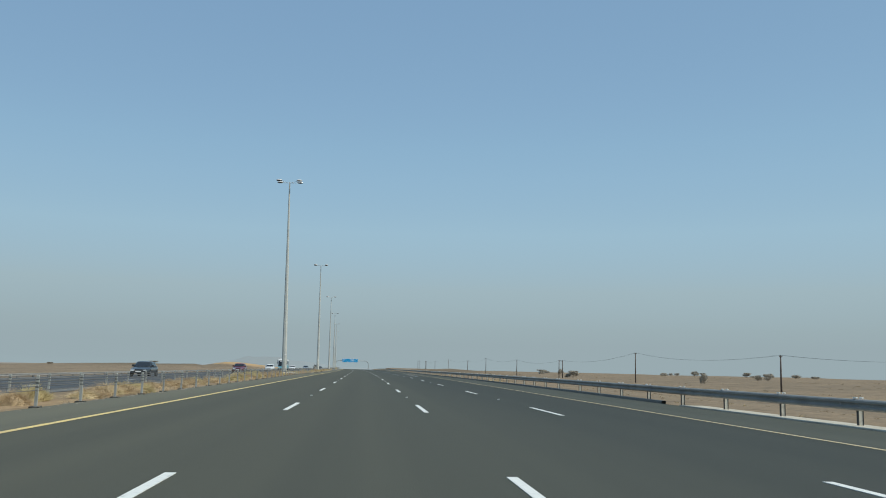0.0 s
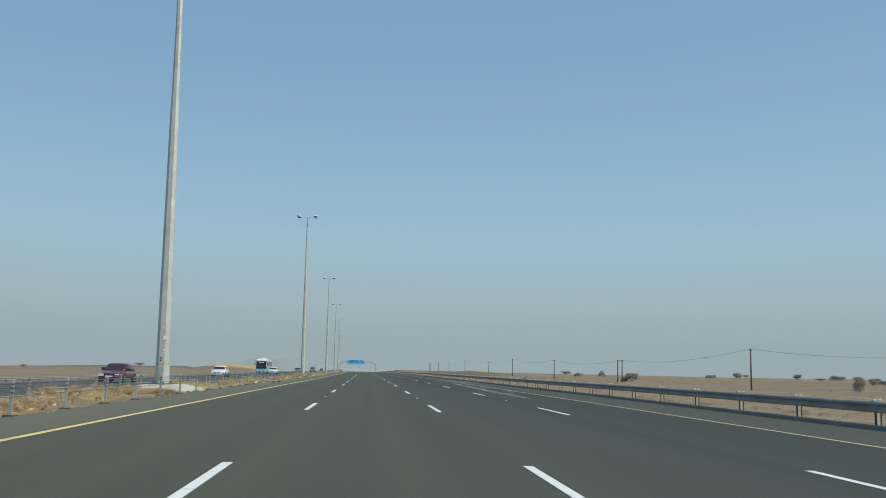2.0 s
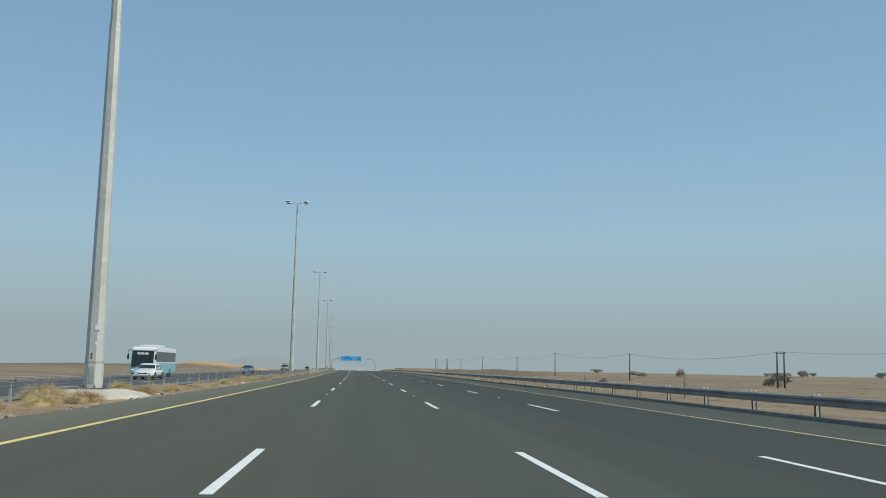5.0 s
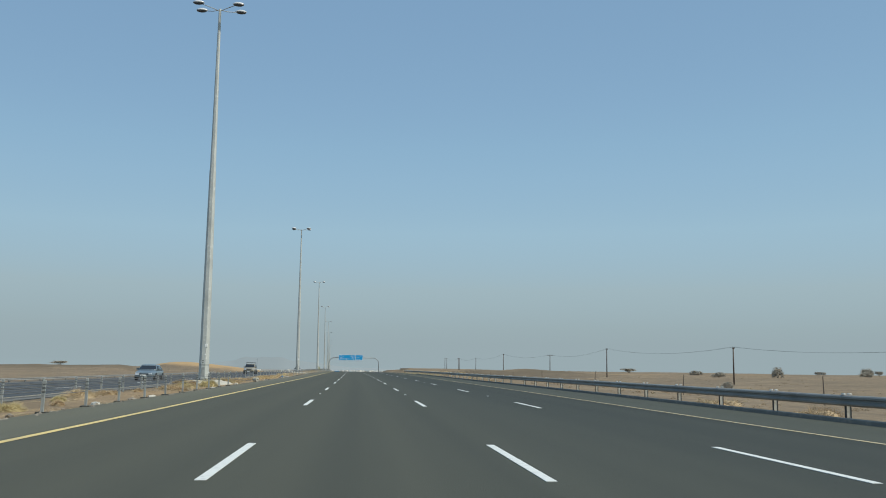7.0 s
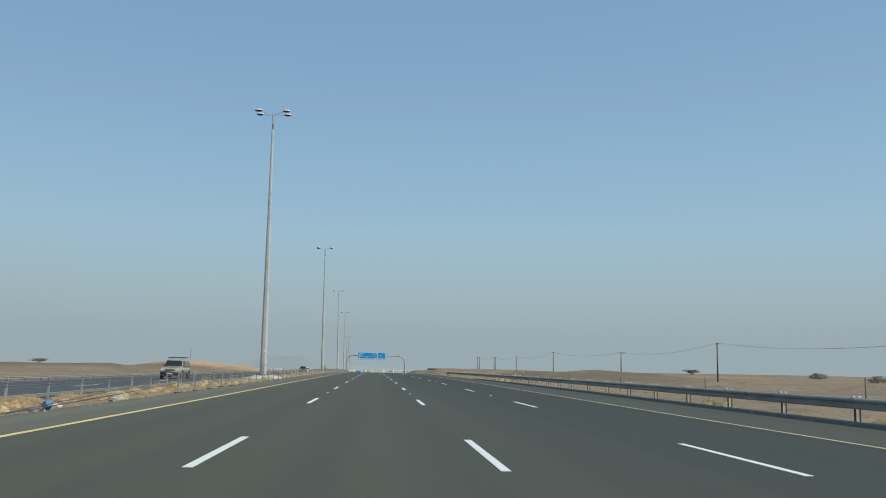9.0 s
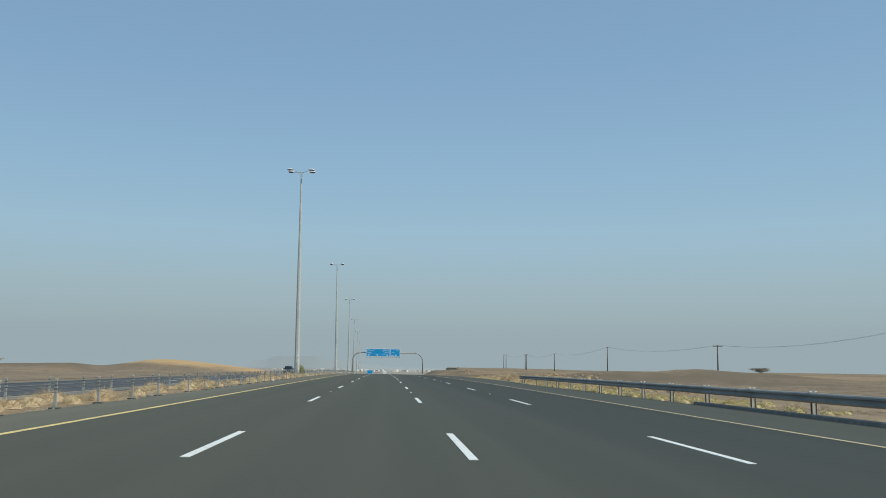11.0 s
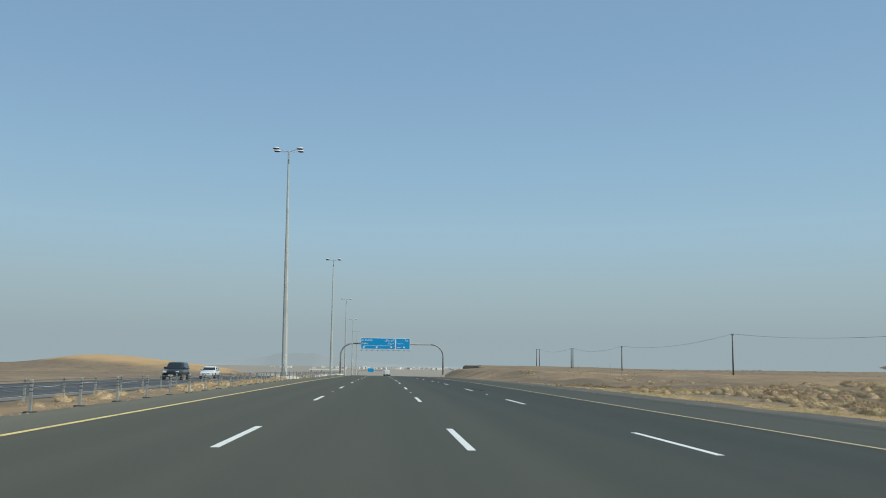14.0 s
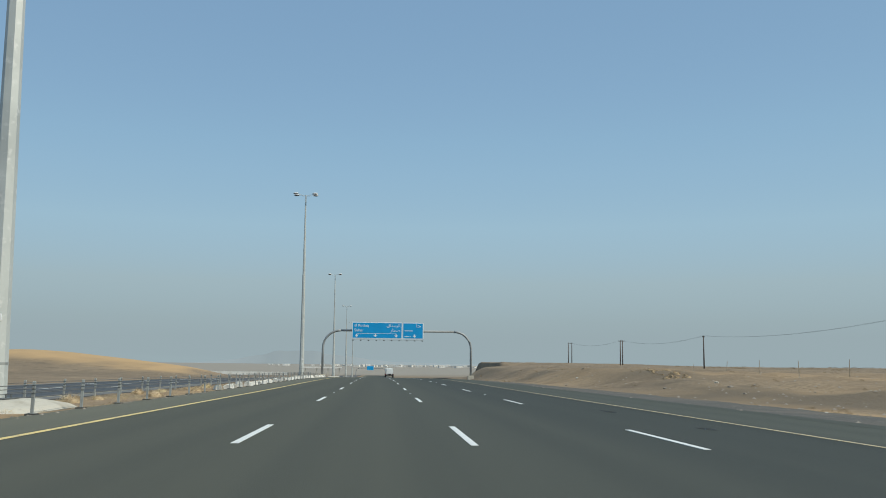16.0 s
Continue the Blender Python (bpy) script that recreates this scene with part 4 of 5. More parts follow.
for s in (-0.3, 0.3):
    for (ya, za, _a), (yb, zb, _b) in zip(POLES, POLES[1:]):
        b = bmesh.new()
        pts = []
        for k in range(13):
            u = k / 12
            y = lerp(ya, yb, u)
            pts.append((lerp(pole_x(ya), pole_x(yb), u) + s, y - 0.1, lerp(za, zb, u) - 0.02 - 4 * 1.5 * u * (1 - u)))
        tube(b, pts, 0.014, 4)
        part("wire", b, DARK_STEEL, wires)


# ======================= plants =======================
def blades(count, radius, height, width, seed, upright=0.5):
    """Triangles of a straw tuft: verts and faces as arrays."""
    r = np.random.RandomState(seed)
    a = r.uniform(0, 2 * np.pi, count)
    d = radius * 0.55 * np.sqrt(r.uniform(0, 1, count))
    base = np.stack([d * np.cos(a), d * np.sin(a), np.full(count, -0.03)], 1)
    lean = r.uniform(0, 1, count) ** 0.8
    a2 = a + r.normal(0, 0.5, count)
    h = height * r.uniform(0.2, 1.0, count) ** 0.8 * (1 - 0.45 * lean)
    out = radius * (0.1 + 0.8 * lean * (1 - upright * 0.3)) * r.uniform(0.5, 1.0, count)
    tip = base + np.stack([out * np.cos(a2), out * np.sin(a2), h], 1)
    mid = base * 0.45 + tip * 0.55 + np.stack([np.zeros(count), np.zeros(count), h * 0.14], 1)
    side = np.stack([-np.sin(a2 + r.uniform(-1, 1, count)), np.cos(a2 + r.uniform(-1, 1, count)), np.zeros(count)], 1) * width
    v = np.stack([base - side, base + side, mid - side * 0.8, mid + side * 0.8, tip], 1).reshape(-1, 3)
    k = np.arange(count)[:, None] * 5
    return v, [tuple(f) for f in np.concatenate([k + [0, 1, 3], k + [0, 3, 2], k + [2, 3, 4]]).tolist()]


def raw_mesh(name, v, f, mat):
    me = bpy.data.meshes.new(name)
    me.from_pydata(v.tolist() if hasattr(v, "tolist") else v, [], f)
    me.materials.append(mat)
    me.shade_smooth()
    return me


def ball(n_ring, n_up):
    """Upper half of a ball: verts on the unit dome and its faces."""
    v = [(math.cos(2 * math.pi * k / n_ring) * math.cos(e), math.sin(2 * math.pi * k / n_ring) * math.cos(e), math.sin(e))
         for e in (math.pi / 2 * j / n_up for j in range(n_up)) for k in range(n_ring)] + [(0, 0, 1)]
    f = [(j * n_ring + k, j * n_ring + (k + 1) % n_ring, (j + 1) * n_ring + (k + 1) % n_ring, (j + 1) * n_ring + k) for j in range(n_up - 1) for k in range(n_ring)]
    t = (n_up - 1) * n_ring
    f += [(t + k, t + (k + 1) % n_ring, len(v) - 1) for k in range(n_ring)]
    tri = []
    for q in f:
        tri += [(q[0], q[1], q[2])] + ([(q[0], q[2], q[3])] if len(q) == 4 else [])
    return np.array(v), tri


BALL = ball(9, 3)


def dome(count, radius, height, width, seed, dense=True):
    """Fluffy rounded clump: a dense lumpy heart with fine stems standing out of it."""
    r = np.random.RandomState(seed)
    wave = r.uniform(0, 6.28, 3)

    def lump(d):
        a = np.arctan2(d[:, 1], d[:, 0])
        return 0.8 + 0.14 * np.sin(a * 2 + wave[0]) + 0.1 * np.sin(a * 3 + wave[1] + d[:, 2] * 4) + 0.08 * np.sin(a * 5 + wave[2])
    size = np.array([radius, radius, height])
    hv, hf = BALL
    heart = hv * size * (lump(hv) * (0.84 if dense else 0.62) + r.normal(0, 0.03, len(hv)))[:, None] - (0, 0, 0.04)
    a = r.uniform(0, 2 * np.pi, count)
    up = r.uniform(0.0, 1.0, count) ** 0.85
    side = np.sqrt(1 - up * up)
    d = np.stack([np.cos(a) * side, np.sin(a) * side, up], 1)
    far = lump(d)[:, None]
    base = d * size * far * r.uniform(*((0.6, 0.84) if dense else (0.3, 0.7)), (count, 1))
    tip = d * size * far * r.uniform(*((0.85, 1.2) if dense else (0.74, 1.1)), (count, 1)) + r.normal(0, 0.1, (count, 3)) * radius
    tip[:, 2] += r.uniform(0, 0.16, count) * height
    tip[:, 2] = np.maximum(tip[:, 2], 0.0)
    across = r.normal(0, 1, (count, 3))
    across *= width / np.linalg.norm(across, axis=1)[:, None]
    if count < 300:
        heart, hf = heart[:0], []
    n = len(heart)
    v = np.concatenate([heart, np.stack([base - across, base + across, tip], 1).reshape(-1, 3)])
    k = np.arange(count)[:, None] * 3 + n
    return v, hf + [tuple(f) for f in (k + [0, 1, 2]).tolist()]


STRAW_GREEN = material("greenish_dry_grass", (0.55, 0.465, 0.26), 0.9, spots=[((0.46, 0.38, 0.21), 1.2, 0.45, 0.65)], spec=0.1)
STRAW_BROWN = material("brown_dry_grass", (0.52, 0.4, 0.26), 0.9, spots=[((0.42, 0.32, 0.2), 1.2, 0.45, 0.65)], spec=0.1)
TUFTS = [raw_mesh("dry_grass_tuft", *dome(3000, lerp(0.5, 0.75, k / 7), lerp(0.34, 0.52, (k * 3 % 8) / 7), 0.0042, 40 + k), (STRAW_BROWN, STRAW, STRAW_GREEN)[k % 3]) for k in range(8)]


def tuft(x, y, size, tone="pale straw-yellow dry grass tuft in the median gravel"):
    ob = new("dry_grass_tuft", random.choice(TUFTS))
    ob.matrix_world = pose(road_x(y) + x, y, ground_z(x, y), 0, 0, random.uniform(0, 360)) @ Matrix.Diagonal((size * random.uniform(0.8, 1.3), size * random.uniform(0.9, 1.7), size * random.uniform(0.7, 1.05), 1))
    tagged(ob, tone, "grass tuft", "dry grass tufts")


random.seed(5)
far_tufts = []
y = 10.0
while y < 640:
    thick = noise.noise((y * 0.05, 2.0, 9.0)) - 0.5 * ease(560, 600, y)
    y += random.uniform(0.8, 1.5) if thick > lerp(-0.08, 0.08, ease(125, 140, y) * (1 - ease(430, 445, y) * (1 - ease(525, 540, y)))) else random.uniform(2.2, 4.2)
    if any(-4.2 < y - ym < 3.2 for ym in MASTS):
        continue
    at = (random.uniform(-8.5, -6.75), y, random.uniform(0.6, 1.2) * (1.1 if thick > 0.1 else 0.85) * lerp(1.0, 0.78, ease(125, 140, y) * (1 - ease(430, 445, y) * (1 - ease(525, 540, y)))))
    if y < 350:
        tuft(*at)
    else:
        far_tufts.append(at)
for ym in MASTS[1:4]:                  # grass gathered round the footings
    for dx, dy, s in ((-0.6, -3.3, 1.1), (0.2, -4.6, 0.9), (1.0, 4.0, 1.0), (-0.2, 4.6, 1.2), (1.4, -5.6, 1.0)):
        tuft(-8.37 + dx, ym + dy + random.uniform(-0.4, 0.4), s)


def grass_field(name, label, spots, count, seed, height, mat, fluffy=True, width=0.0065):
    """Many loose tufts joined into one object of stuff."""
    vs, fs, n = [], [], 0
    for k, (x, y, s) in enumerate(spots):
        v, f = dome(count, 0.6, height, width, seed + k, count > 600) if fluffy else blades(count, 0.6, height, 0.009, seed + k)
        v = v * (s, s * (1 + 0.5 * ((k * 7) % 5) / 4), s * (0.7 + 0.3 * ((k * 3) % 4) / 3)) + np.array([road_x(y) + x, y, ground_z(x, y)])
        vs.append(v)
        fs += [(a + n, b + n, c + n) for a, b, c in f]
        n += len(v)
    tagged(new(name, raw_mesh(name, np.concatenate(vs), fs, mat)), label, "grass", kind="stuff")


far_tufts += [(-7.6, 512, 1.25), (-7.2, 514.2, 1.15), (-6.9, 516.6, 1.0), (-8.3, 510, 1.2), (-7.0, 507, 1.1), (-6.8, 518.6, 0.8), (-7.8, 505, 1.1), (-6.75, 510.6, 0.9)]
grass_field("dry_grass", "pale fluffy dry grass clumps along the median", far_tufts, 900, 300, 0.5, STRAW)
STRAW_GOLD = material("golden_dry_grass", (0.5, 0.375, 0.21), 0.9, spots=[((0.41, 0.3, 0.175), 0.5, 0.44, 0.62), ((0.54, 0.43, 0.25), 1.4, 0.5, 0.66)], spec=0.1)
STRAW_BANK = material("dry_bank_grass", (0.47, 0.36, 0.235), 0.9, spots=[((0.38, 0.285, 0.18), 0.35, 0.42, 0.6), ((0.53, 0.43, 0.26), 0.14, 0.5, 0.64)], spec=0.1)
SCRUB_STRAW = material("brown_scrub", (0.3, 0.225, 0.14), 0.95, spots=[((0.23, 0.175, 0.11), 0.6, 0.45, 0.65), ((0.4, 0.31, 0.17), 0.15, 0.55, 0.7)], spec=0.1)
spots = []
for _k in range(2300):
    y = random.uniform(478, 690)
    w = shoulder_width(y)
    x = w + lerp(0.3, 2.6, ease(520, 545, y)) + abs(random.gauss(0, 1)) * 9
    if noise.noise((x * 0.12, y * 0.07, 4.0)) > lerp(-0.1, 0.3, ease(585, 615, y)):
        spots.append((x, y, random.uniform(0.35, 1.2) * lerp(1.15, 0.7, ease(575, 600, y))))
for _k in range(120):
    spots.append((random.uniform(15.5, 25), random.uniform(470, 500), random.uniform(0.35, 0.95)))
for yc, xc in ((498, 18.5), (506, 20.5), (516, 21), (523, 24), (531, 23), (543, 24), (552, 23.5), (561, 26), (574, 25)):
    for _k in range(9):           # thick brushy groups
        spots.append((xc + random.gauss(0, 1.0), yc + random.gauss(0, 1.6), random.uniform(0.9, 1.6)))
for yc in (104, 158, 166, 178, 262, 281, 291, 299, 352, 358, 372):
    for _k in range(4):
        spots.append((15.2 + random.uniform(0, 1.4), yc + random.uniform(-1.0, 1.0), random.uniform(0.6, 1.05)))
grass_field("dry_grass", "fluffy dry yellow grass clumps on the low bank beside the shoulder", spots, 640, 900, 0.4, STRAW_BANK)
spots = []
for _k in range(1900):
    y = random.uniform(486, 598)
    spots.append((shoulder_width(y) + random.uniform(-0.5, 2.4) + 0.6 * noise.noise((0, y * 0.1, 1.0)), y, random.uniform(0.2, 0.55)))
grass_field("dry_grass", "low pale straw strip along the gravel shoulder", spots, 110, 4000, 0.2, STRAW_GREEN)
spots = []
for _k in range(1900):
    y = random.uniform(440, 860)
    x = 19 + 100 * random.random() ** 1.8
    if noise.noise((x * 0.05, y * 0.03, 8.0)) > 0.05 and abs(x - LINE_X) > 1:
        spots.append((x, y, random.uniform(0.3, 0.8)))
for _k in range(1500):
    y = random.uniform(20, 460)
    x = 17 + 150 * random.random() ** 1.5
    if noise.noise((x * 0.04, y * 0.03, 18.0)) > 0.0:
        spots.append((x, y, random.uniform(0.25, 0.7) * (1 + x / 150)))
own = random.Random(77)
for _k in range(150):            # low hummocks along the far rise
    spots.append((own.uniform(96, 175), own.uniform(815, 890), own.uniform(0.8, 2.1)))
for _k in range(70):
    spots.append((own.uniform(60, 130), own.uniform(700, 790), own.uniform(0.5, 1.3)))
grass_field("desert_scrub", "low brown dry clumps scattered over the desert", spots, 99, 9000, 0.36, SCRUB_STRAW)
spots = []
for _k in range(420):
    y = random.uniform(-20, 470)
    spots.append((random.uniform(14.9, 24), y, random.uniform(0.15, 0.4)))
grass_field("dry_grass", "sparse dry grass behind the guard rail", spots, 220, 2600, 0.4, STRAW_BANK)
spots = []
for _k in range(230):
    y = random.uniform(438, 494)
    spots.append((15.0 + abs(random.gauss(0, 1.5)), y, random.uniform(0.35, 0.85)))
grass_field("dry_grass", "yellowish dry grass clumps behind the end of the guard rail", spots, 700, 12600, 0.42, STRAW_GREEN)
spots = []
for _k in range(95):             # thick where the inner fence is broken
    y = own.gauss(358, 10)
    spots.append((-7.9 + own.gauss(0, 0.5), y, own.uniform(0.35, 0.8) * (1.0 if 350 < y < 366 else 0.75)))
for _k in range(60):
    spots.append((own.uniform(-9.0, -6.9), own.uniform(568, 606), own.uniform(0.3, 0.6)))
grass_field("dry_grass", "long fluffy golden grass in patches along the median fence", spots, 1500, 15200, 0.4, STRAW_GOLD, width=0.0038)
spots = [(xc + own.gauss(0, 0.9), yc + own.gauss(0, 1.5), own.uniform(0.5, 1.1)) for xc, yc in ((27, 597), (24.8, 600), (23.8, 603), (22.5, 610)) for _k in range(8)]
grass_field("desert_scrub", "low brown brush along the gravel shoulder", spots, 900, 17300, 0.4, SCRUB_STRAW, width=0.005)
spots = [(random.uniform(-8.9, -6.1), random.uniform(5, 700), random.uniform(0.15, 0.6)) for _k in range(3400)]
grass_field("dry_grass", "short dry stubble and litter in the median", spots, 60, 5200, 0.3, STRAW)


def scrub_mesh(seed, wide, tall, flat, count=420):
    """Leaf clumps on spread twigs, open and uneven."""
    r = random.Random(seed)
    v, f = [], []

    def stick(p, q, w):
        p, q = Vector(p), Vector(q)
        d = (q - p).normalized()
        a = d.cross(Vector((0.3, 1, 0.1))).normalized() * w
        c = d.cross(a).normalized() * w
        n = len(v)
        for e in (a, c * 0.8 - a * 0.5, -c * 0.8 - a * 0.5):
            v.extend([tuple(p + e), tuple(q + e * 0.4)])
        f.extend([(n, n + 2, n + 3, n + 1), (n + 2, n + 4, n + 5, n + 3), (n + 4, n, n + 1, n + 5)])
    tips = []
    for k in range(11):
        a = r.uniform(0, 6.28)
        mid = (math.cos(a) * wide * 0.18, math.sin(a) * wide * 0.18, tall * r.uniform(0.3, 0.5))
        stick((0, 0, -0.1), mid, 0.06 * tall / 2)
        for j in range(3):
            a2 = a + r.uniform(-0.7, 0.7)
            d = wide * 0.5 * r.uniform(0.35, 1.0)
            z = tall * (r.uniform(0.5, 0.95) if flat else lerp(0.95, 0.35, (d / (wide * 0.5)) ** 2) * r.uniform(0.7, 1.0))
            tip = (math.cos(a2) * d, math.sin(a2) * d, z)
            stick(mid, tip, 0.03 * tall / 2)
            tips.append(tip)
    n_twig, n_wood = len(f), len(v)
    for k in range(count):
        t = r.choice(tips)
        s = wide * 0.026 * r.uniform(0.6, 1.6)
        spread = wide * 0.1
        c = Vector((t[0] + r.gauss(0, spread), t[1] + r.gauss(0, spread), min(tall, t[2] + r.gauss(0, tall * (0.1 if flat else 0.14)))))
        a = Vector((r.gauss(0, 1), r.gauss(0, 1), r.gauss(0, 0.6))).normalized() * s
        b = a.cross(Vector((r.gauss(0, 1), r.gauss(0, 1), r.gauss(0, 1)))).normalized() * s * 0.7
        n = len(v)
        v.extend([tuple(c - a), tuple(c + b), tuple(c + a), tuple(c - b)])
        f.append((n, n + 1, n + 2, n + 3))
    wood = raw_mesh("trunk", v[:n_wood], f[:n_twig], TWIG)
    leaf = raw_mesh("crown", v[n_wood:], [tuple(i - n_wood for i in q) for q in f[n_twig:]], SCRUB)
    return wood, leaf


ROUND = [scrub_mesh(70 + k, 2.0, 1.5, False, 3600) for k in range(4)]
FLAT = [scrub_mesh(90 + k, 2.0, 1.0, True, 4200) for k in range(3)]


def scrub(x, y, w, h, flat=False, label="", leaf_material=None):
    wood, leaf = random.choice(FLAT if flat else ROUND)
    t = thing("acacia_tree" if flat else "desert_shrub", label or ("flat-topped grey-green thorn tree standing on the desert plain" if flat else "grey-brown thorn shrub on the open desert plain"),
              "tree" if flat else "shrub", "desert shrubs")
    t.matrix_world = pose(road_x(y) + x, y, ground_z(x, y) - 0.05, 0, 0, random.uniform(0, 360)) @ Matrix.Diagonal((w / 2, w / 2, h / (1.0 if flat else 1.5), 1))
    new("trunk", wood).parent = t
    if leaf_material:
        leaf = leaf.copy()
        leaf.materials[0] = leaf_material
    new("crown", leaf).parent = t


for x, y, w, h, flat in (
        (92, 374.6, 3.7, 2.8, 1), (90, 376, 2.0, 1.6, 0), (117, 497, 2.7, 2.9, 0), (94.8, 243.5, 2.1, 2.7, 0), (290, 780, 3.2, 2.0, 1), (300, 752, 6.3, 4.4, 0), (307, 751, 3.6, 2.6, 1),
        (323, 704, 5.4, 4.0, 1), (155, 339, 3.0, 2.3, 0), (162, 345, 2.6, 1.6, 1), (245, 514, 4.4, 2.3, 1), (183, 820, 7.4, 2.6, 1), (128, 580, 4.2, 1.7, 0), (130, 583, 2.6, 1.3, 0),
        (61.6, 403, 1.8, 1.2, 0), (113, 526, 3.6, 1.6, 0), (317, 833, 3.8, 2.6, 1), (260, 560, 5.5, 1.4, 1), (285, 590, 4.5, 3.0, 0), (330, 640, 6.5, 2.8, 0), (350, 650, 4.0, 2.0, 1),
        (350, 560, 4, 1.8, 0), (380, 700, 5, 2.5, 1), (230, 640, 4.6, 2.6, 0),
        (-165.6, 801, 7.5, 2.2, 1), (-240, 760, 4, 1.6, 1)):
    scrub(x, y, w, h, bool(flat))
SCRUB_GREEN = material("green_scrub_leaf", (0.36, 0.36, 0.17), 0.9, spots=[((0.27, 0.28, 0.13), 3, 0.45, 0.65)], spec=0.1)
for x, y, s, seed in ((-8.02, 520.4, 1.0, 61), (-7.75, 520.0, 0.8, 62)):
    ob = new("broom_shrub", raw_mesh("broom_shrub", *blades(2400, 0.5, 1.9, 0.0045, seed, 1.0), SCRUB_GREEN))
    ob.matrix_world = pose(road_x(y) + x, y, ground_z(x, y)) @ Matrix.Diagonal((s, s, s, 1))
    tagged(ob, "upright olive-green broom shrub beside the lamp mast footing", "shrub")


# ======================= stones, litter, blocks =======================
def stone_mesh(seed):
    b = bmesh.new()
    bmesh.ops.create_icosphere(b, subdivisions=1, radius=1)
    r = random.Random(seed)
    for v in b.verts:
        v.co *= r.uniform(0.7, 1.15)
        v.co.z = max(v.co.z, -0.35) * 0.75
    me = bpy.data.meshes.new("stone")
    b.to_mesh(me)
    b.free()
    return me


STONE = material("grey_stone", (0.3, 0.26, 0.21), 0.9, spots=[((0.2, 0.17, 0.14), 8, 0.45, 0.65)], bump=0.4, bump_scale=20)
PALE_STONE = material("pale_stone", (0.58, 0.54, 0.47), 0.9, spots=[((0.42, 0.38, 0.32), 6, 0.5, 0.7)], bump=0.3, bump_scale=20)
STONES = [stone_mesh(k) for k in range(6)]
for k, me in enumerate(STONES):
    me.materials.append(STONE if k < 4 else PALE_STONE)
random.seed(11)
stone_spots = [(-6.25 + random.uniform(-0.3, 0.35), random.uniform(120, 520), random.uniform(0.06, 0.2)) for _k in range(110)]
stone_spots += [(random.uniform(14.8, 34), random.uniform(500, 690), random.uniform(0.07, 0.2)) for _k in range(60)]
stone_spots += [(45.4, 672, 0.3), (44.5, 673, 0.2), (34.4, 636, 0.2), (18.7, 623, 0.22), (16.4, 611, 0.25), (26, 650, 0.22), (27, 655, 0.2), (-6.3, 359.5, 0.32), (-6.35, 361, 0.25), (-6.2, 366.3, 0.3), (-5.95, 176.6, 0.22), (-6.05, 189.8, 0.2), (-7.1, 149.3, 0.28), (-7.3, 150.2, 0.2), (-8.7, 180.3, 0.36), (-7.0, 192, 0.2), (-6.5, 604, 0.22), (-7.4, 606, 0.3)]
for x, y, s in stone_spots:
    ob = new("stone", random.choice(STONES if x < 0 or s > 0.19 else STONES[:4]))
    ob.matrix_world = pose(road_x(y) + x, y, max(ground_z(x, y), road_z(y) - 0.1 if x < -5.9 else -99) + 0.02, 0, 0, random.uniform(0, 360)) @ Matrix.Diagonal((s, s * random.uniform(0.7, 1.2), s * 0.8, 1))
    tagged(ob, "rough weathered stone lying beside the road", "stone", "roadside stones")
gravel = []
for _k in range(4200):
    side = random.random()
    if side > 0.8:
        gravel.append((15.5 + 30 * random.random() ** 1.5, random.uniform(570, 720), random.uniform(0.025, 0.1)))
        continue
    gravel.append((random.uniform(-6.4, -5.7), random.uniform(20, 640), random.uniform(0.012, 0.045)) if side < 0.55
                  else (random.uniform(13.6, 19), random.uniform(470, 680), random.uniform(0.015, 0.06)))
vs, fs, n = [], [], 0
for x, y, s in gravel:
    z = road_z(y) if -6.0 < x < 14 else ground_z(x, y)
    p = np.array([(-1, -0.8, 0), (1, -0.9, 0), (0.9, 1, 0), (-0.8, 0.9, 0), (0.1, 0, 0.9)]) * s * np.random.uniform(0.7, 1.3, (5, 3)) + (road_x(y) + x, y, z)
    vs.append(p)
    fs += [(n, n + 1, n + 4), (n + 1, n + 2, n + 4), (n + 2, n + 3, n + 4), (n + 3, n, n + 4)]
    n += 5
tagged(new("gravel", raw_mesh("gravel", np.concatenate(vs), fs, STONE)), "loose grey gravel scattered along both road edges", "gravel", kind="stuff")

WHITE_BLOCK = material("whitewashed_concrete", (0.72, 0.7, 0.64), 0.85, spots=[((0.5, 0.46, 0.4), 3, 0.5, 0.7), ((0.34, 0.3, 0.26), 9, 0.62, 0.75)], bump=0.4, bump_scale=12)
random.seed(21)
y = 640.0
while y < 735:
    if not any(abs(y - ym) < 3 for ym in MASTS):
        b = bmesh.new()
        vs_ = box(b, -0.27, 0.27, -0.6, 0.6, -0.2, random.uniform(0.2, 0.36))
        for v in vs_:
            if v.co.z > 0:
                v.co.x *= 0.55
            v.co += Vector((random.uniform(-.05, .05), random.uniform(-.08, .08), random.uniform(-.06, .06)))
        bmesh.ops.bevel(b, geom=b.edges[:], offset=0.05, segments=2, affect="EDGES")
        ob = part("barrier_block", b, WHITE_BLOCK)
        ob.matrix_world = on_road(-6.55 + random.uniform(-0.1, 0.1), y, -0.05, random.uniform(-16, 16))
        tagged(ob, "whitewashed concrete barrier block at the median edge", "barrier", "white barrier blocks")
    y += random.uniform(1.9, 2.9)

LITTER = material("blue_plastic", (0.07, 0.17, 0.27), 0.6, spots=[((0.05, 0.16, 0.3), 9, 0.45, 0.65)])
b = bmesh.new()
tube(b, [(0, 0, 0), (0.02, 0, 0.25), (0.05, 0, 0.5)], [0.2, 0.22, 0.17], 12)
for v in b.verts:
    v.co *= 0.6
ob = part("plastic_drum", b, LITTER)
ob.matrix_world = pose(road_x(360.3) - 6.4, 360.3, ground_z(-6.4, 360.3) + 0.05, 60, 5, 40)
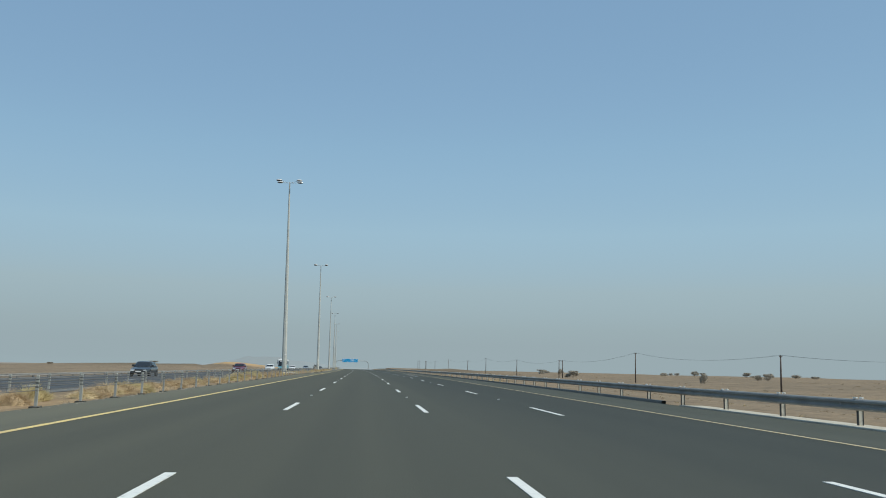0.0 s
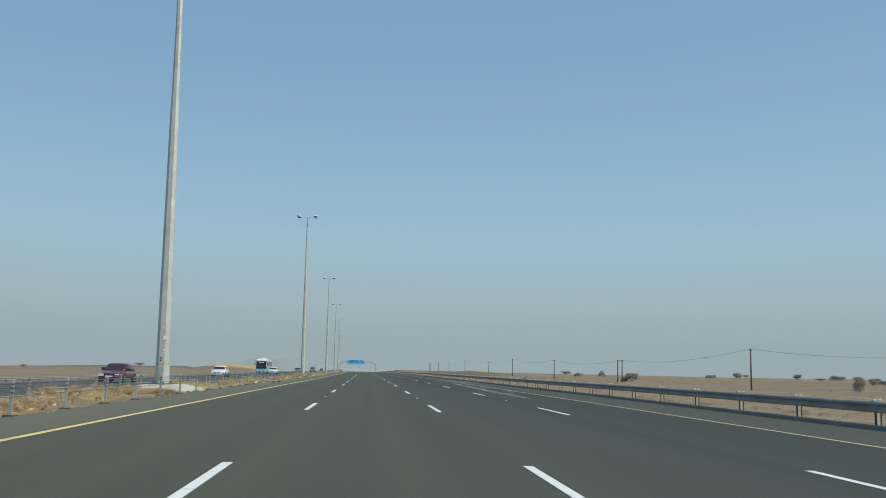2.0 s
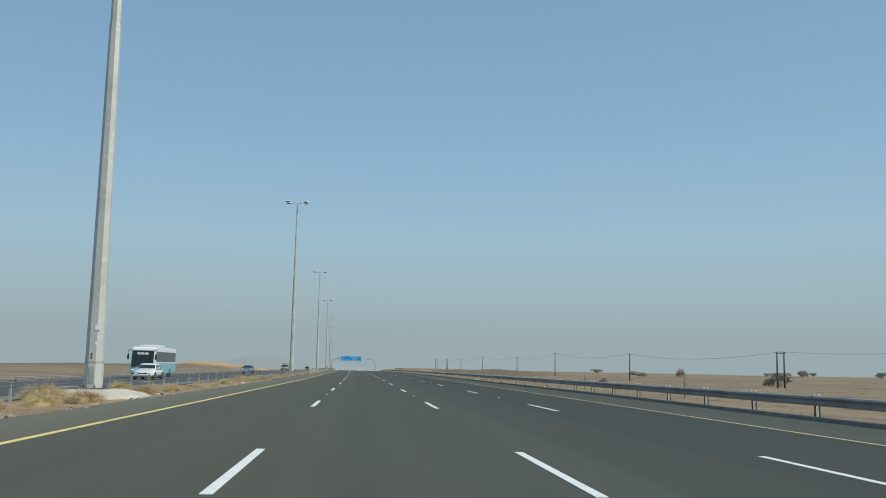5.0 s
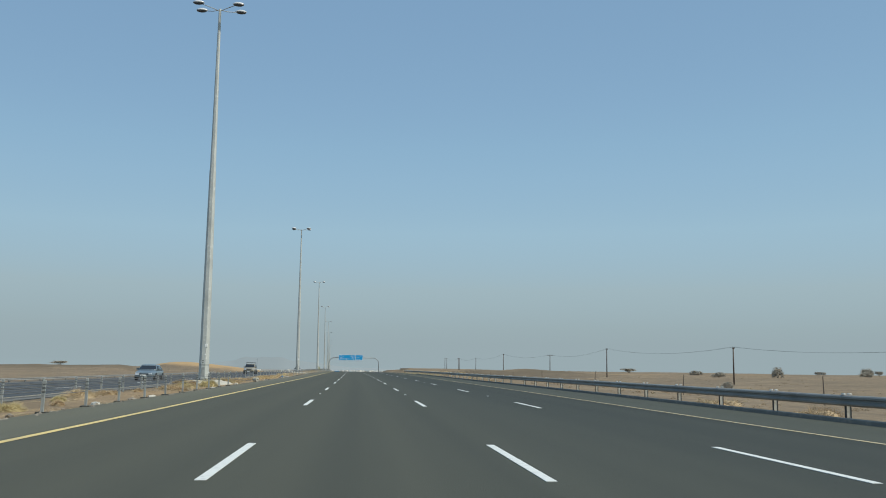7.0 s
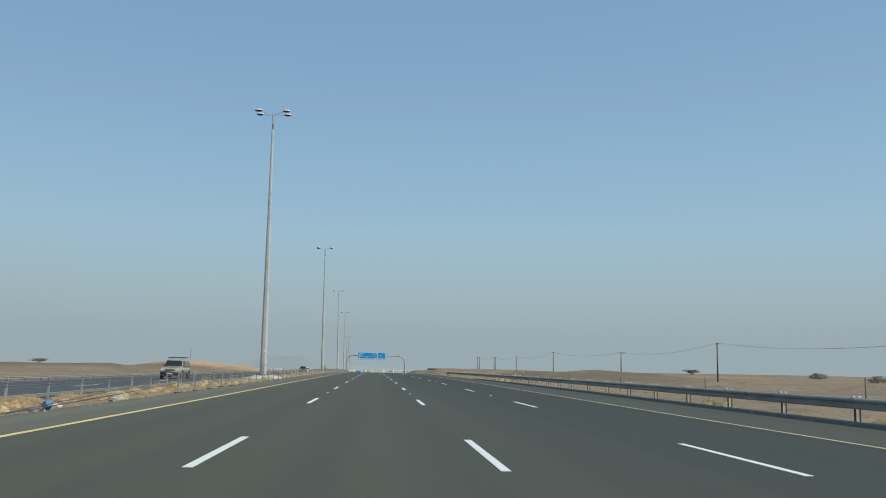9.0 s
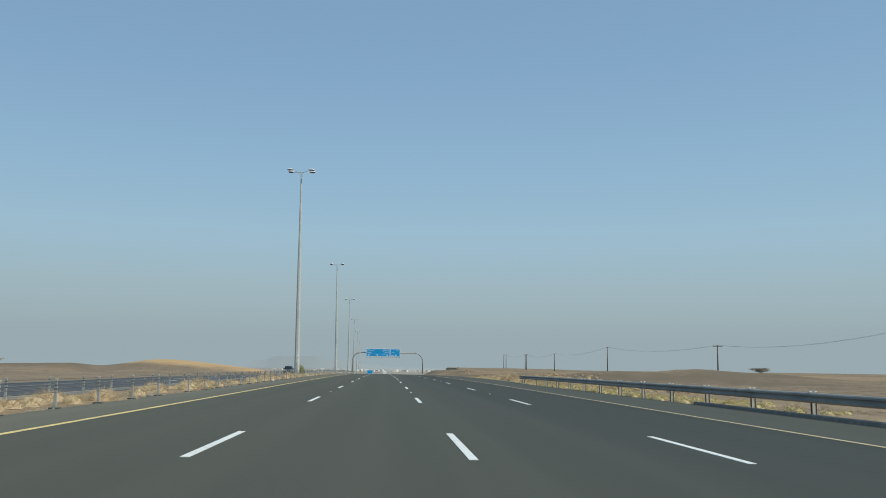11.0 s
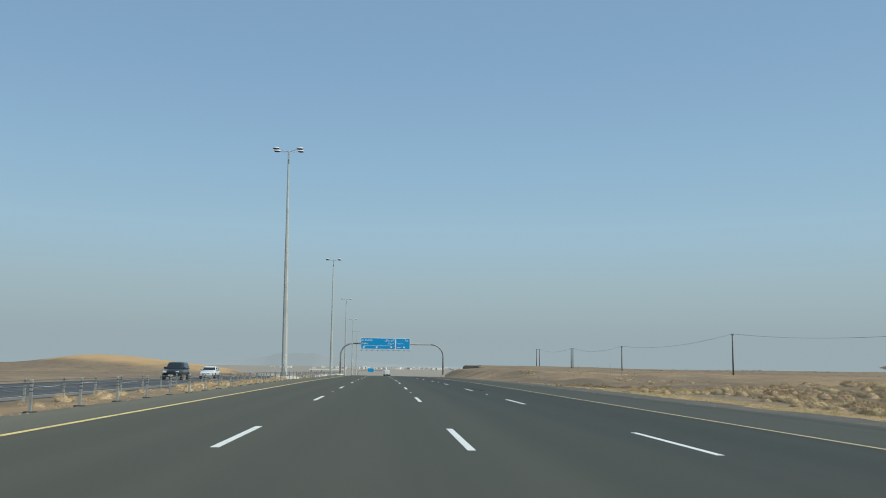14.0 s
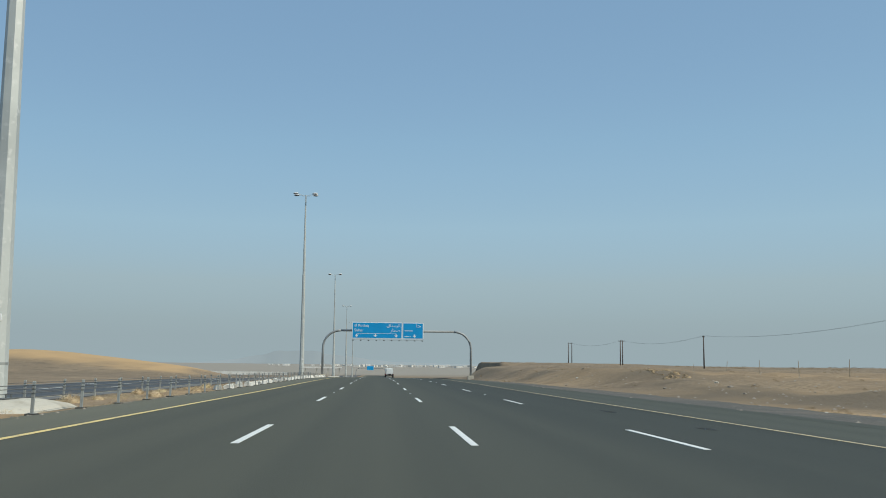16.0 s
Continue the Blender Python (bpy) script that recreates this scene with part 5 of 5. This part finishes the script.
tagged(ob, "small blue plastic drum discarded at the median edge", "drum")

b = bmesh.new()
tube(b, [(0, -0.22, 0), (0, -0.2, 0), (0, 0.2, 0), (0, 0.22, 0)], [0.13, 0.16, 0.16, 0.13], 16)
roll = part("concrete_roll", b, CONCRETE)
roll.matrix_world = pose(road_x(334.6) - 6.25, 334.6, road_z(334.6) + 0.12, 0, 0, 50)
tagged(roll, "short pale concrete pipe lying at the median edge", "pipe")
b = bmesh.new()
tube(b, [(0, -0.228, 0.01), (0, -0.2, 0.01)], 0.06, 12)
part("bore", b, BLACK, roll, "dark open end")
SCRAP = material("tyre_scrap", (0.03, 0.03, 0.03), 0.85, spots=[((0.06, 0.055, 0.05), 9, 0.5, 0.7)])
for k, (x, y, long, wide) in enumerate(((-5.35, 150.9, 0.32, 0.09), (-5.14, 153.6, 0.26, 0.1), (-6.05, 196.5, 0.5, 0.12), (-6.1, 201, 0.6, 0.1), (-5.6, 178.5, 0.2, 0.08), (-6.2, 343.6, 0.5, 0.16))):
    b = bmesh.new()
    pts = [(long * (u - 0.5), wide * math.sin(u * 5 + k), 0.025 + 0.03 * math.sin(u * 7 + k) ** 2) for u in (j / 6 for j in range(7))]
    tube(b, pts, [0.012, 0.03, 0.035, 0.04, 0.035, 0.03, 0.01], 6)
    ob = part("tyre_scrap", b, SCRAP)
    ob.matrix_world = on_road(x, y, 0.005, 20 * k)
    tagged(ob, "curled black scrap of tyre rubber on the asphalt shoulder", "tyre scrap", "tyre scraps")

# thin stakes of an old wire fence in the desert
def stake_row(label, mat, tall, places):
    fence = thing("wire_fence", label, "fence")
    first = None
    for x, y in places:
        m = pose(road_x(y) + x, y, ground_z(x, y), own.uniform(-4, 4), own.uniform(-4, 4))
        if first:
            share("stake", first, fence, m)
            continue
        b = bmesh.new()
        tube(b, [(0, 0, -0.3), (0.01, 0, tall * 0.6), (0.03, 0, tall)], [0.035, 0.03, 0.026], 6)
        first = part("stake", b, mat, fence)
        first.matrix_local = m


PALE_STAKE = material("bleached_wood", (0.36, 0.3, 0.22), 0.9, spots=[((0.25, 0.2, 0.15), 6, 0.45, 0.65)])
stake_row("old wire fence on thin dark stakes in the desert", WOOD_POLE, 1.5, [(26, 260 + 23.0 * k + own.uniform(-4, 4)) for k in range(9)])
stake_row("thin bleached stakes of a fallen desert fence", PALE_STAKE, 1.35, [(28.7 - road_x(y), y) for y in (644, 651.5, 659, 668, 677, 686, 697)])


# ======================= vehicles =======================
GLASS = material("dark_car_glass", (0.02, 0.023, 0.026), 0.08, spec=0.6)
CHROME = material("chrome", (0.6, 0.6, 0.6), 0.2, 1.0)
LIGHT = material("headlamp", (0.75, 0.77, 0.8), 0.12, spec=0.8)
TAIL = material("tail_lamp", (0.4, 0.02, 0.02), 0.2)


def paint(name, c, rough=0.28):
    m = material(name, c, rough, spots=[(tuple(v * 0.8 for v in c), 2.5, 0.5, 0.75)])
    m.node_tree.nodes["Principled BSDF"].inputs["Coat Weight"].default_value = 0.6
    return m


SHAPES = {
    "sedan": dict(L=4.75, W=1.82, belt=0.98, H=1.46, wheel=0.33, axles=(0.95, 3.75),
                  side=[(0.03, .28), (0, .58), (.1, .74), (1.2, .94), (1.95, 1.39), (2.4, 1.46), (3.3, 1.43), (4.05, 1.03), (4.65, 1.0), (4.75, .75), (4.7, .3)],
                  screen=((1.28, .97), (1.93, 1.36)), rear=((3.36, 1.41), (4.02, 1.06))),
    "suv": dict(L=4.85, W=1.92, belt=1.15, H=1.82, wheel=0.38, axles=(0.95, 3.8),
                side=[(0.03, .42), (0, .82), (.1, .98), (1.15, 1.13), (1.8, 1.74), (2.25, 1.82), (4.3, 1.79), (4.75, 1.2), (4.85, .9), (4.8, .42)],
                screen=((1.22, 1.16), (1.78, 1.7)), rear=((4.36, 1.72), (4.72, 1.26))),
}


def wheel(parent, x, y, r, w=0.22):
    s = 1 if x > 0 else -1
    b = bmesh.new()
    tube(b, [(-w / 2, 0, 0), (-w / 2 + 0.03, 0, 0), (w / 2 - 0.03, 0, 0), (w / 2, 0, 0)], [r * 0.9, r, r, r * 0.9], 20)
    t = part("tyre", b, BLACK, parent, smooth=False)
    t.matrix_local = pose(x, y, r)
    b = bmesh.new()
    tube(b, [(s * (w / 2 - 0.02), 0, 0), (s * (w / 2 + 0.008), 0, 0), (s * (w / 2 + 0.012), 0, 0)], [r * 0.62, r * 0.6, r * 0.2], 16)
    part("rim", b, CHROME, t)


def car(m, shape, coat, label, roof_rack=False):
    """A car whose front looks along -y."""
    d = SHAPES[shape]
    c = thing("car", label, "car", "oncoming cars", m)
    W, belt, H = d["W"], d["belt"], d["H"]

    def half(z):
        return W / 2 * (0.94 + 0.06 * min(1, z / 0.6)) - max(0, z - belt) / (H - belt) * 0.2
    L, low = d["L"], d["side"][0][1]
    deck = [p for p in d["side"] if p[1] <= belt + 0.06 and p[1] > low + 0.1]
    nose = [p for p in deck if p[0] < L / 2]
    tail = [p for p in deck if p[0] > L / 2]
    line = nose[1:] + [(nose[-1][0] + 0.35, belt), (tail[0][0] - 0.35, belt)] + tail[:-1]
    b = bmesh.new()
    rings = []
    for y in [0.0, 0.06, 0.16, 0.34, 0.6] + [0.6 + (L - 1.1) * k / 9 for k in range(1, 10)] + [L - 0.28, L - 0.12, L - 0.03, L]:
        end = min(y, L - y)
        wide = W / 2 * (1 - 0.2 * (1 - ease(0, 0.75, end)) - 0.06 * (1 - ease(0, 0.12, end)))
        top = float(np.interp(y, [p[0] for p in line], [p[1] for p in line])) - 0.05 * (1 - ease(0, 0.1, end))
        bottom = low + 0.1 * (1 - ease(0, 0.3, end))
        mid, tall = (top + bottom) / 2, (top - bottom) / 2
        ring = []
        for k in range(20):
            q = 2 * math.pi * (k + 0.5) / 20
            cx, cz = math.cos(q), math.sin(q)
            ring.append(b.verts.new((wide * math.copysign(abs(cx) ** 0.34, cx) * (1 - 0.04 * max(0, cz)), y, mid + tall * math.copysign(abs(cz) ** 0.42, cz))))
        rings.append(ring)
    for p, q in zip(rings, rings[1:]):
        for k in range(20):
            b.faces.new((p[k], p[(k + 1) % 20], q[(k + 1) % 20], q[k]))
    b.faces.new(rings[0])
    b.faces.new(rings[-1][::-1])
    part("body", b, coat, c, smooth=True)
    # rounded cabin: panes between pillars, and a roof
    (fy0, fz0), (fy1, fz1) = d["screen"]
    (ry1, rz1), (ry0, rz0) = d["rear"]
    base, brow = belt - 0.06, min(fz1, rz1)

    def shell(q, z, grow=0.0):
        """A point on the cabin at angle q (0 to the right, a quarter turn to the back) and height z."""
        yf = fy0 + (fy1 - fy0) * (z - fz0) / (fz1 - fz0)
        yr = ry0 + (ry1 - ry0) * (z - rz0) / (rz1 - rz0)
        cx, cy = math.cos(q), math.sin(q)
        return Vector(((half(z) - 0.02 + grow) * math.copysign(abs(cx) ** 0.36, cx), (yf + yr) / 2 + ((yr - yf) / 2 + grow) * math.copysign(abs(cy) ** 0.36, cy), z))

    def sheet(name, mat, q0, q1, z0, z1, grow, label=""):
        b = bmesh.new()
        grid = [[b.verts.new(shell(lerp(q0, q1, i / 8), lerp(z0, z1, j / 4), grow)) for i in range(9)] for j in range(5)]
        for j in range(4):
            for i in range(8):
                b.faces.new((grid[j][i], grid[j][i + 1], grid[j + 1][i + 1], grid[j + 1][i]))
        return part(name, b, mat, c, label, True)
    b = bmesh.new()
    rings = []
    for z, k, up in [(lerp(base, brow, j / 4), 1.0, 0) for j in range(5)] + [(brow, 0.975, 0.035), (brow, 0.9, 0.06), (brow, 0.6, H - brow)]:
        mid = sum((shell(2 * math.pi * i / 32, z) for i in range(32)), Vector()) / 32
        rings.append([b.verts.new(mid + (shell(2 * math.pi * i / 32, z) - mid) * k + Vector((0, 0, up))) for i in range(32)])
    for p, q in zip(rings, rings[1:]):
        for k in range(32):
            b.faces.new((p[k], p[(k + 1) % 32], q[(k + 1) % 32], q[k]))
    b.faces.new(rings[0][::-1])
    b.faces.new(rings[-1])
    part("cabin", b, coat, c, smooth=True)
    turn = math.pi / 4
    sheet("windscreen", GLASS, 5 * turn + 0.09, 7 * turn - 0.09, belt + 0.02, brow - 0.03, 0.008)
    sheet("rear_window", GLASS, turn + 0.12, 3 * turn - 0.12, belt + 0.05, brow - 0.04, 0.008)
    for mid in (0, math.pi):
        for q0, q1 in ((-turn + 0.16, -0.0015), (0.0015, turn - 0.2)):
            sheet("side_window", GLASS, mid + (q0 if mid == 0 else -q0), mid + (q1 if mid == 0 else -q1), belt + 0.03, brow - 0.04, 0.008)
    for s in (-1, 1):
        for y in d["axles"]:
            b = bmesh.new()
            tube(b, [(s * (W / 2 - 0.12), y, d["wheel"]), (s * (W / 2 + 0.004), y, d["wheel"])], d["wheel"] * 1.14, 20)
            part("wheel_arch", b, BLACK, c)
            wheel(c, s * (W / 2 - 0.1), y, d["wheel"])
        zl = nose[1][1] - 0.2
        b = bmesh.new()
        box(b, s * (W / 2 - 0.52), s * (W / 2 - 0.2), -0.005, 0.25, zl, zl + 0.13, 0.03)
        part("headlight", b, LIGHT, c, "clear headlight")
        b = bmesh.new()
        box(b, s * (W / 2 - 0.5), s * (W / 2 - 0.24), d["L"] - 0.14, d["L"] + 0.01, zl + 0.05, zl + 0.25, 0.02)
        part("tail_light", b, TAIL, c, "red tail light")
        b = bmesh.new()
        box(b, s * (W / 2 - 0.1), s * (W / 2 + 0.11), d["screen"][0][0] + 0.4, d["screen"][0][0] + 0.52, belt - 0.02, belt + 0.12, 0.03)
        part("mirror", b, coat, c)
    b = bmesh.new()
    box(b, -W / 2 + 0.5, W / 2 - 0.5, -0.012, 0.08, nose[1][1] - 0.24, nose[1][1] - 0.1, 0.02)
    part("grille", b, BLACK, c)
    b = bmesh.new()
    box(b, -W / 2 + 0.12, W / 2 - 0.12, -0.05, 0.25, 0.3, 0.45, 0.04)
    part("bumper", b, BLACK if shape == "suv" else coat, c)
    b = bmesh.new()
    box(b, -0.26, 0.26, -0.065, -0.045, 0.42, 0.53)
    part("plate", b, REFLECT, c, "plain number plate")
    if roof_rack:
        b = bmesh.new()
        for x in (-0.65, -0.3, 0.0, 0.3, 0.65):
            tube(b, [(x, 2.3, H + 0.12), (x, 4.2, H + 0.12)], 0.025)
        for y in (2.3, 3.2, 4.2):
            tube(b, [(-0.7, y, H + 0.02), (-0.7, y, H + 0.15), (0.7, y, H + 0.15), (0.7, y, H + 0.02)], 0.025)
        part("roof_rack", b, BLACK, c)
        b = bmesh.new()
        tube(b, [(0.85, 4.3, 1.2), (0.9, 4.4, 2.9)], 0.012)
        part("aerial", b, BLACK, c)
    return c


def lane_z(x):
    return -0.1 - 0.4 * min(max((-x - 11.2) / 15.8, 0), 1) + 0.004


for x, y, shape, colour, label, rack in (
        (-19.5, 98, "sedan", (0.03, 0.035, 0.04), "dark charcoal saloon car with bright headlights on the far carriageway", False),
        (-17.2, 150, "sedan", (0.11, 0.012, 0.022), "dark red saloon car on the far carriageway", False),
        (-17.1, 197, "sedan", (0.72, 0.72, 0.72), "white saloon car on the far carriageway", False),
        (-17.7, 272, "sedan", (0.72, 0.72, 0.72), "white saloon car ahead of the coach on the far carriageway", False),
        (-17.5, 346, "sedan", (0.13, 0.165, 0.19), "blue-grey saloon car on the far carriageway", False),
        (-16.4, 418, "suv", (0.33, 0.29, 0.22), "dusty beige off-road car with a roof rack on the far carriageway", True),
        (-18.6, 607, "suv", (0.025, 0.03, 0.032), "black off-road car on the far carriageway", False),
        (-18.4, 624, "sedan", (0.72, 0.72, 0.72), "older white saloon car on the far carriageway", False)):
    car(on_road(x, y, lane_z(x)), shape, paint(label.split(" on ")[0].replace(" ", "_")[:20], colour), label, rack)


def coach(m):
    c = thing("coach", "white and turquoise coach with tinted windows on the far carriageway", "bus", m=m)
    white, blue = paint("coach_white", (0.75, 0.76, 0.76)), paint("coach_turquoise", (0.2, 0.5, 0.6))
    L, W, H = 11.5, 2.5, 3.35
    b = bmesh.new()
    prism(b, [(0.0, 1.5), (0.3, 3.15), (0.6, H), (L - 0.2, H), (L, 3.1), (L, 1.5)], 0, -W / 2, W / 2)
    bmesh.ops.bevel(b, geom=b.edges[:], offset=0.09, segments=3, affect="EDGES")
    part("upper_body", b, white, c)
    b = bmesh.new()
    prism(b, [(-0.06, 0.4), (-0.04, 1.2), (0.0, 1.52), (L + 0.01, 1.52), (L + 0.01, 0.45)], 0, -W / 2 - 0.01, W / 2 + 0.01)
    bmesh.ops.bevel(b, geom=b.edges[:], offset=0.06, segments=2, affect="EDGES")
    part("lower_body", b, blue, c, "turquoise lower body")
    b = bmesh.new()
    prism(b, [(-0.09, 1.15), (-0.03, 1.55), (0.22, 2.95), (0.3, 2.95), (0.1, 1.15)], 0, -W / 2 + 0.1, W / 2 - 0.1)
    part("windscreen", b, GLASS, c)
    for s in (-1, 1):
        for k in range(6):
            b = bmesh.new()
            y = 0.9 + k * 1.72
            box(b, s * (W / 2 + 0.012) - 0.012, s * (W / 2 + 0.012) + 0.012, y, y + 1.66, 1.75, 2.85, 0.01)
            part("side_window", b, GLASS, c)
        b = bmesh.new()
        tube(b, [(s * 1.2, 0.1, 3.0), (s * 1.45, -0.35, 2.95), (s * 1.45, -0.38, 2.5)], 0.04)
        box(b, s * 1.45 - 0.1, s * 1.45 + 0.1, -0.46, -0.34, 1.95, 2.5, 0.03)
        part("mirror", b, BLACK, c)
        b = bmesh.new()
        box(b, s * 0.95 - 0.2, s * 0.95 + 0.2, -0.1, 0.05, 0.72, 0.92, 0.03)
        part("headlight", b, LIGHT, c)
        for y in (2.4, 8.2):
            b = bmesh.new()
            tube(b, [(s * 1.1, y, 0.5), (s * 1.245, y, 0.5)], 0.6, 20)
            part("wheel_arch", b, BLACK, c)
            wheel(c, s * 1.13, y, 0.5, 0.28)
    b = bmesh.new()
    box(b, -0.95, 0.95, 2.2, 6.4, H - 0.02, H + 0.26, 0.08)
    part("air_conditioner", b, white, c, "white roof air-conditioning unit")
    b = bmesh.new()
    box(b, -W / 2 + 0.1, W / 2 - 0.1, -0.1, 0.2, 0.35, 0.55, 0.05)
    part("bumper", b, BLACK, c)
    for k, (x0, x1) in enumerate(((-0.62, -0.3), (-0.24, 0.1), (0.16, 0.55))):   # unreadable writing behind the glass
        b = bmesh.new()
        box(b, x0, x1, 0.125, 0.15, 2.5, 2.72)
        part("lettering_bar", b, white, c)
    return c


coach(on_road(-22.0, 290, lane_z(-22.0)))


def lead_truck(m):
    t = thing("tank_truck", "white tank truck driving away along the middle lane", "truck", m=m)
    white = paint("truck_white", (0.78, 0.78, 0.76))
    b = bmesh.new()
    ring = [(1.05 * math.copysign(abs(math.cos(a)) ** 0.55, math.cos(a)), 1.6 + 0.72 * math.copysign(abs(math.sin(a)) ** 0.6, math.sin(a))) for a in (2 * math.pi * k / 28 for k in range(28))]
    prism(b, ring, 1, 0.0, 6.2)
    bmesh.ops.bevel(b, geom=[e for e in b.edges if abs(e.verts[0].co.y - e.verts[1].co.y) < 0.01], offset=0.1, segments=2, affect="EDGES")
    part("tank", b, white, t, "white rounded tank")
    b = bmesh.new()
    box(b, -1.05, 1.05, 6.5, 8.3, 0.9, 2.6, 0.12)
    part("cab", b, white, t)
    b = bmesh.new()
    box(b, -0.45, 0.45, -0.1, 8.2, 0.7, 1.08, 0.02)
    part("chassis", b, BLACK, t)
    b = bmesh.new()
    box(b, -1.2, 1.2, -0.25, -0.1, 0.55, 0.8, 0.03)
    part("bumper", b, BLACK, t)
    for s in (-1, 1):
        for y in (1.0, 2.3, 7.2):
            wheel(t, s * 1.02, y, 0.5, 0.36)
        b = bmesh.new()
        box(b, s * 1.05 - 0.1, s * 1.05 + 0.1, -0.27, -0.2, 0.85, 0.95)
        part("tail_light", b, TAIL, t)
    b = bmesh.new()
    tube(b, [(-0.8, 0.05, 1.0), (-0.8, -0.05, 2.3), (-0.8, 0.6, 2.75)], 0.05)
    part("ladder", b, STEEL, t)
    return t


lead_truck(on_road(6.0, 836, 0.004))


# ======================= far distance =======================
HOUSE = material("white_plaster", (0.72, 0.7, 0.66), 0.9, spots=[((0.6, 0.56, 0.5), 0.2, 0.45, 0.65)])
WINDOW_DARK = material("far_window", (0.08, 0.09, 0.1), 0.3)


def far_house(x, y, w, h):
    base = ground_z(x, y) - 0.5
    t = thing("house", "low white flat-roofed house in the distant town", "house", "distant white houses", pose(road_x(1500) + x, y, base, 0, 0, random.uniform(-25, 25)))
    b = bmesh.new()
    box(b, -w / 2, w / 2, 0, w * 0.8, 0, h)
    part("wall", b, HOUSE, t)
    b = bmesh.new()
    box(b, -w / 2 - 0.15, w / 2 + 0.15, -0.15, w * 0.8 + 0.15, h, h + 0.7)
    part("roof", b, HOUSE, t)
    for k in range(3):
        b = bmesh.new()
        xx = -w / 2 + w * (k + 0.5) / 3
        box(b, xx - 0.6, xx + 0.6, -0.08, 0.02, h * 0.35, h * 0.7)
        part("window", b, WINDOW_DARK, t)


random.seed(33)
for k in range(84):
    a = random.uniform(-3.6, 6.5) if k < 70 else random.uniform(-9.0, -3.6)
    d = random.uniform(2300, 2900)
    x = math.tan(radians(a)) * d - 6 - road_x(1500)
    far_house(x, 590 + d, random.uniform(7, 18), random.uniform(3, 6))
for x, y, w in ((705, 1210, 9), (745, 1350, 7)):      # lone houses far out on the plain
    far_house(x, y, w, 4)

canopy = thing("canopy", "long white flat canopy roof on columns in the distance", "canopy", m=pose(-84, 1390, ground_z(-84 - road_x(1390), 1390), 0, 0, 4))
b = bmesh.new()
box(b, -17, 17, 0, 12, 6.6, 7.8, 0.1)
part("roof", b, HOUSE, canopy)
for x in (-15, -5, 5, 15):
    b = bmesh.new()
    box(b, x - 0.4, x + 0.4, 1, 2, -1, 6.6)
    part("column", b, CONCRETE, canopy)
wall = thing("boundary_wall", "long pale boundary wall on the distant plain", "wall")
for k in range(12):
    b = bmesh.new()
    x = -260 + k * 12
    z = ground_z(x - road_x(1400), 1400)
    box(b, x, x + 11.9, 1400, 1400.4, z - 1, z + 3.0)
    part("panel", b, HOUSE, wall)


def far_gantry(y):
    g = thing("sign_gantry", "distant grey arch gantry with one blue sign over the road", "sign gantry", m=on_road(-5, y, -2.0))
    b = bmesh.new()
    pts = [(-8, 0, -0.3), (-8, 0, 5.2), (-7.1, 0, 7.5), (-5, 0, 8.3), (14, 0, 8.3), (16.1, 0, 7.5), (17, 0, 5.2), (17, 0, -0.3)]
    tube(b, pts, 0.25, 8)
    part("arch", b, GANTRY_STEEL, g)
    b = bmesh.new()
    box(b, 1.0, 6.8, -0.4, -0.3, 6.6, 10.2, 0.03)
    p = part("sign_panel", b, SIGN_WHITE, g, "blue direction sign")
    b = bmesh.new()
    box(b, 1.15, 6.65, -0.42, -0.4, 6.75, 10.05)
    part("sign_face", b, SIGN_BLUE, p)


far_gantry(1330)

# air haze over the ridge is put into its pale blue-grey colour
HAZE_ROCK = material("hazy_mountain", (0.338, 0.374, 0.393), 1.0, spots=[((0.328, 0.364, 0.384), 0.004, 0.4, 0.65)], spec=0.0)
b = bmesh.new()
rows = []
for k in range(61):
    a = lerp(-13.5, 9.0, k / 60)
    x = math.tan(radians(a)) * 3900
    h = (50 * math.exp(-((a + 6.9) / 3.0) ** 2) + 12 * math.exp(-((a + 3.2) / 1.6) ** 2) + 5 * math.exp(-((a + 0.2) / 1.9) ** 2) + 6) * (1 + 0.16 * noise.noise((a * 1.3, 0, 5.0)))
    h *= ease(-13.5, -11, a) * ease(9, 5, a)
    rows.append((b.verts.new((x, 4240, -60)), b.verts.new((x * 1.01, 4280, -13 + h))))
for (a0, a1), (b0, b1) in zip(rows, rows[1:]):
    b.faces.new((a0, b0, b1, a1))
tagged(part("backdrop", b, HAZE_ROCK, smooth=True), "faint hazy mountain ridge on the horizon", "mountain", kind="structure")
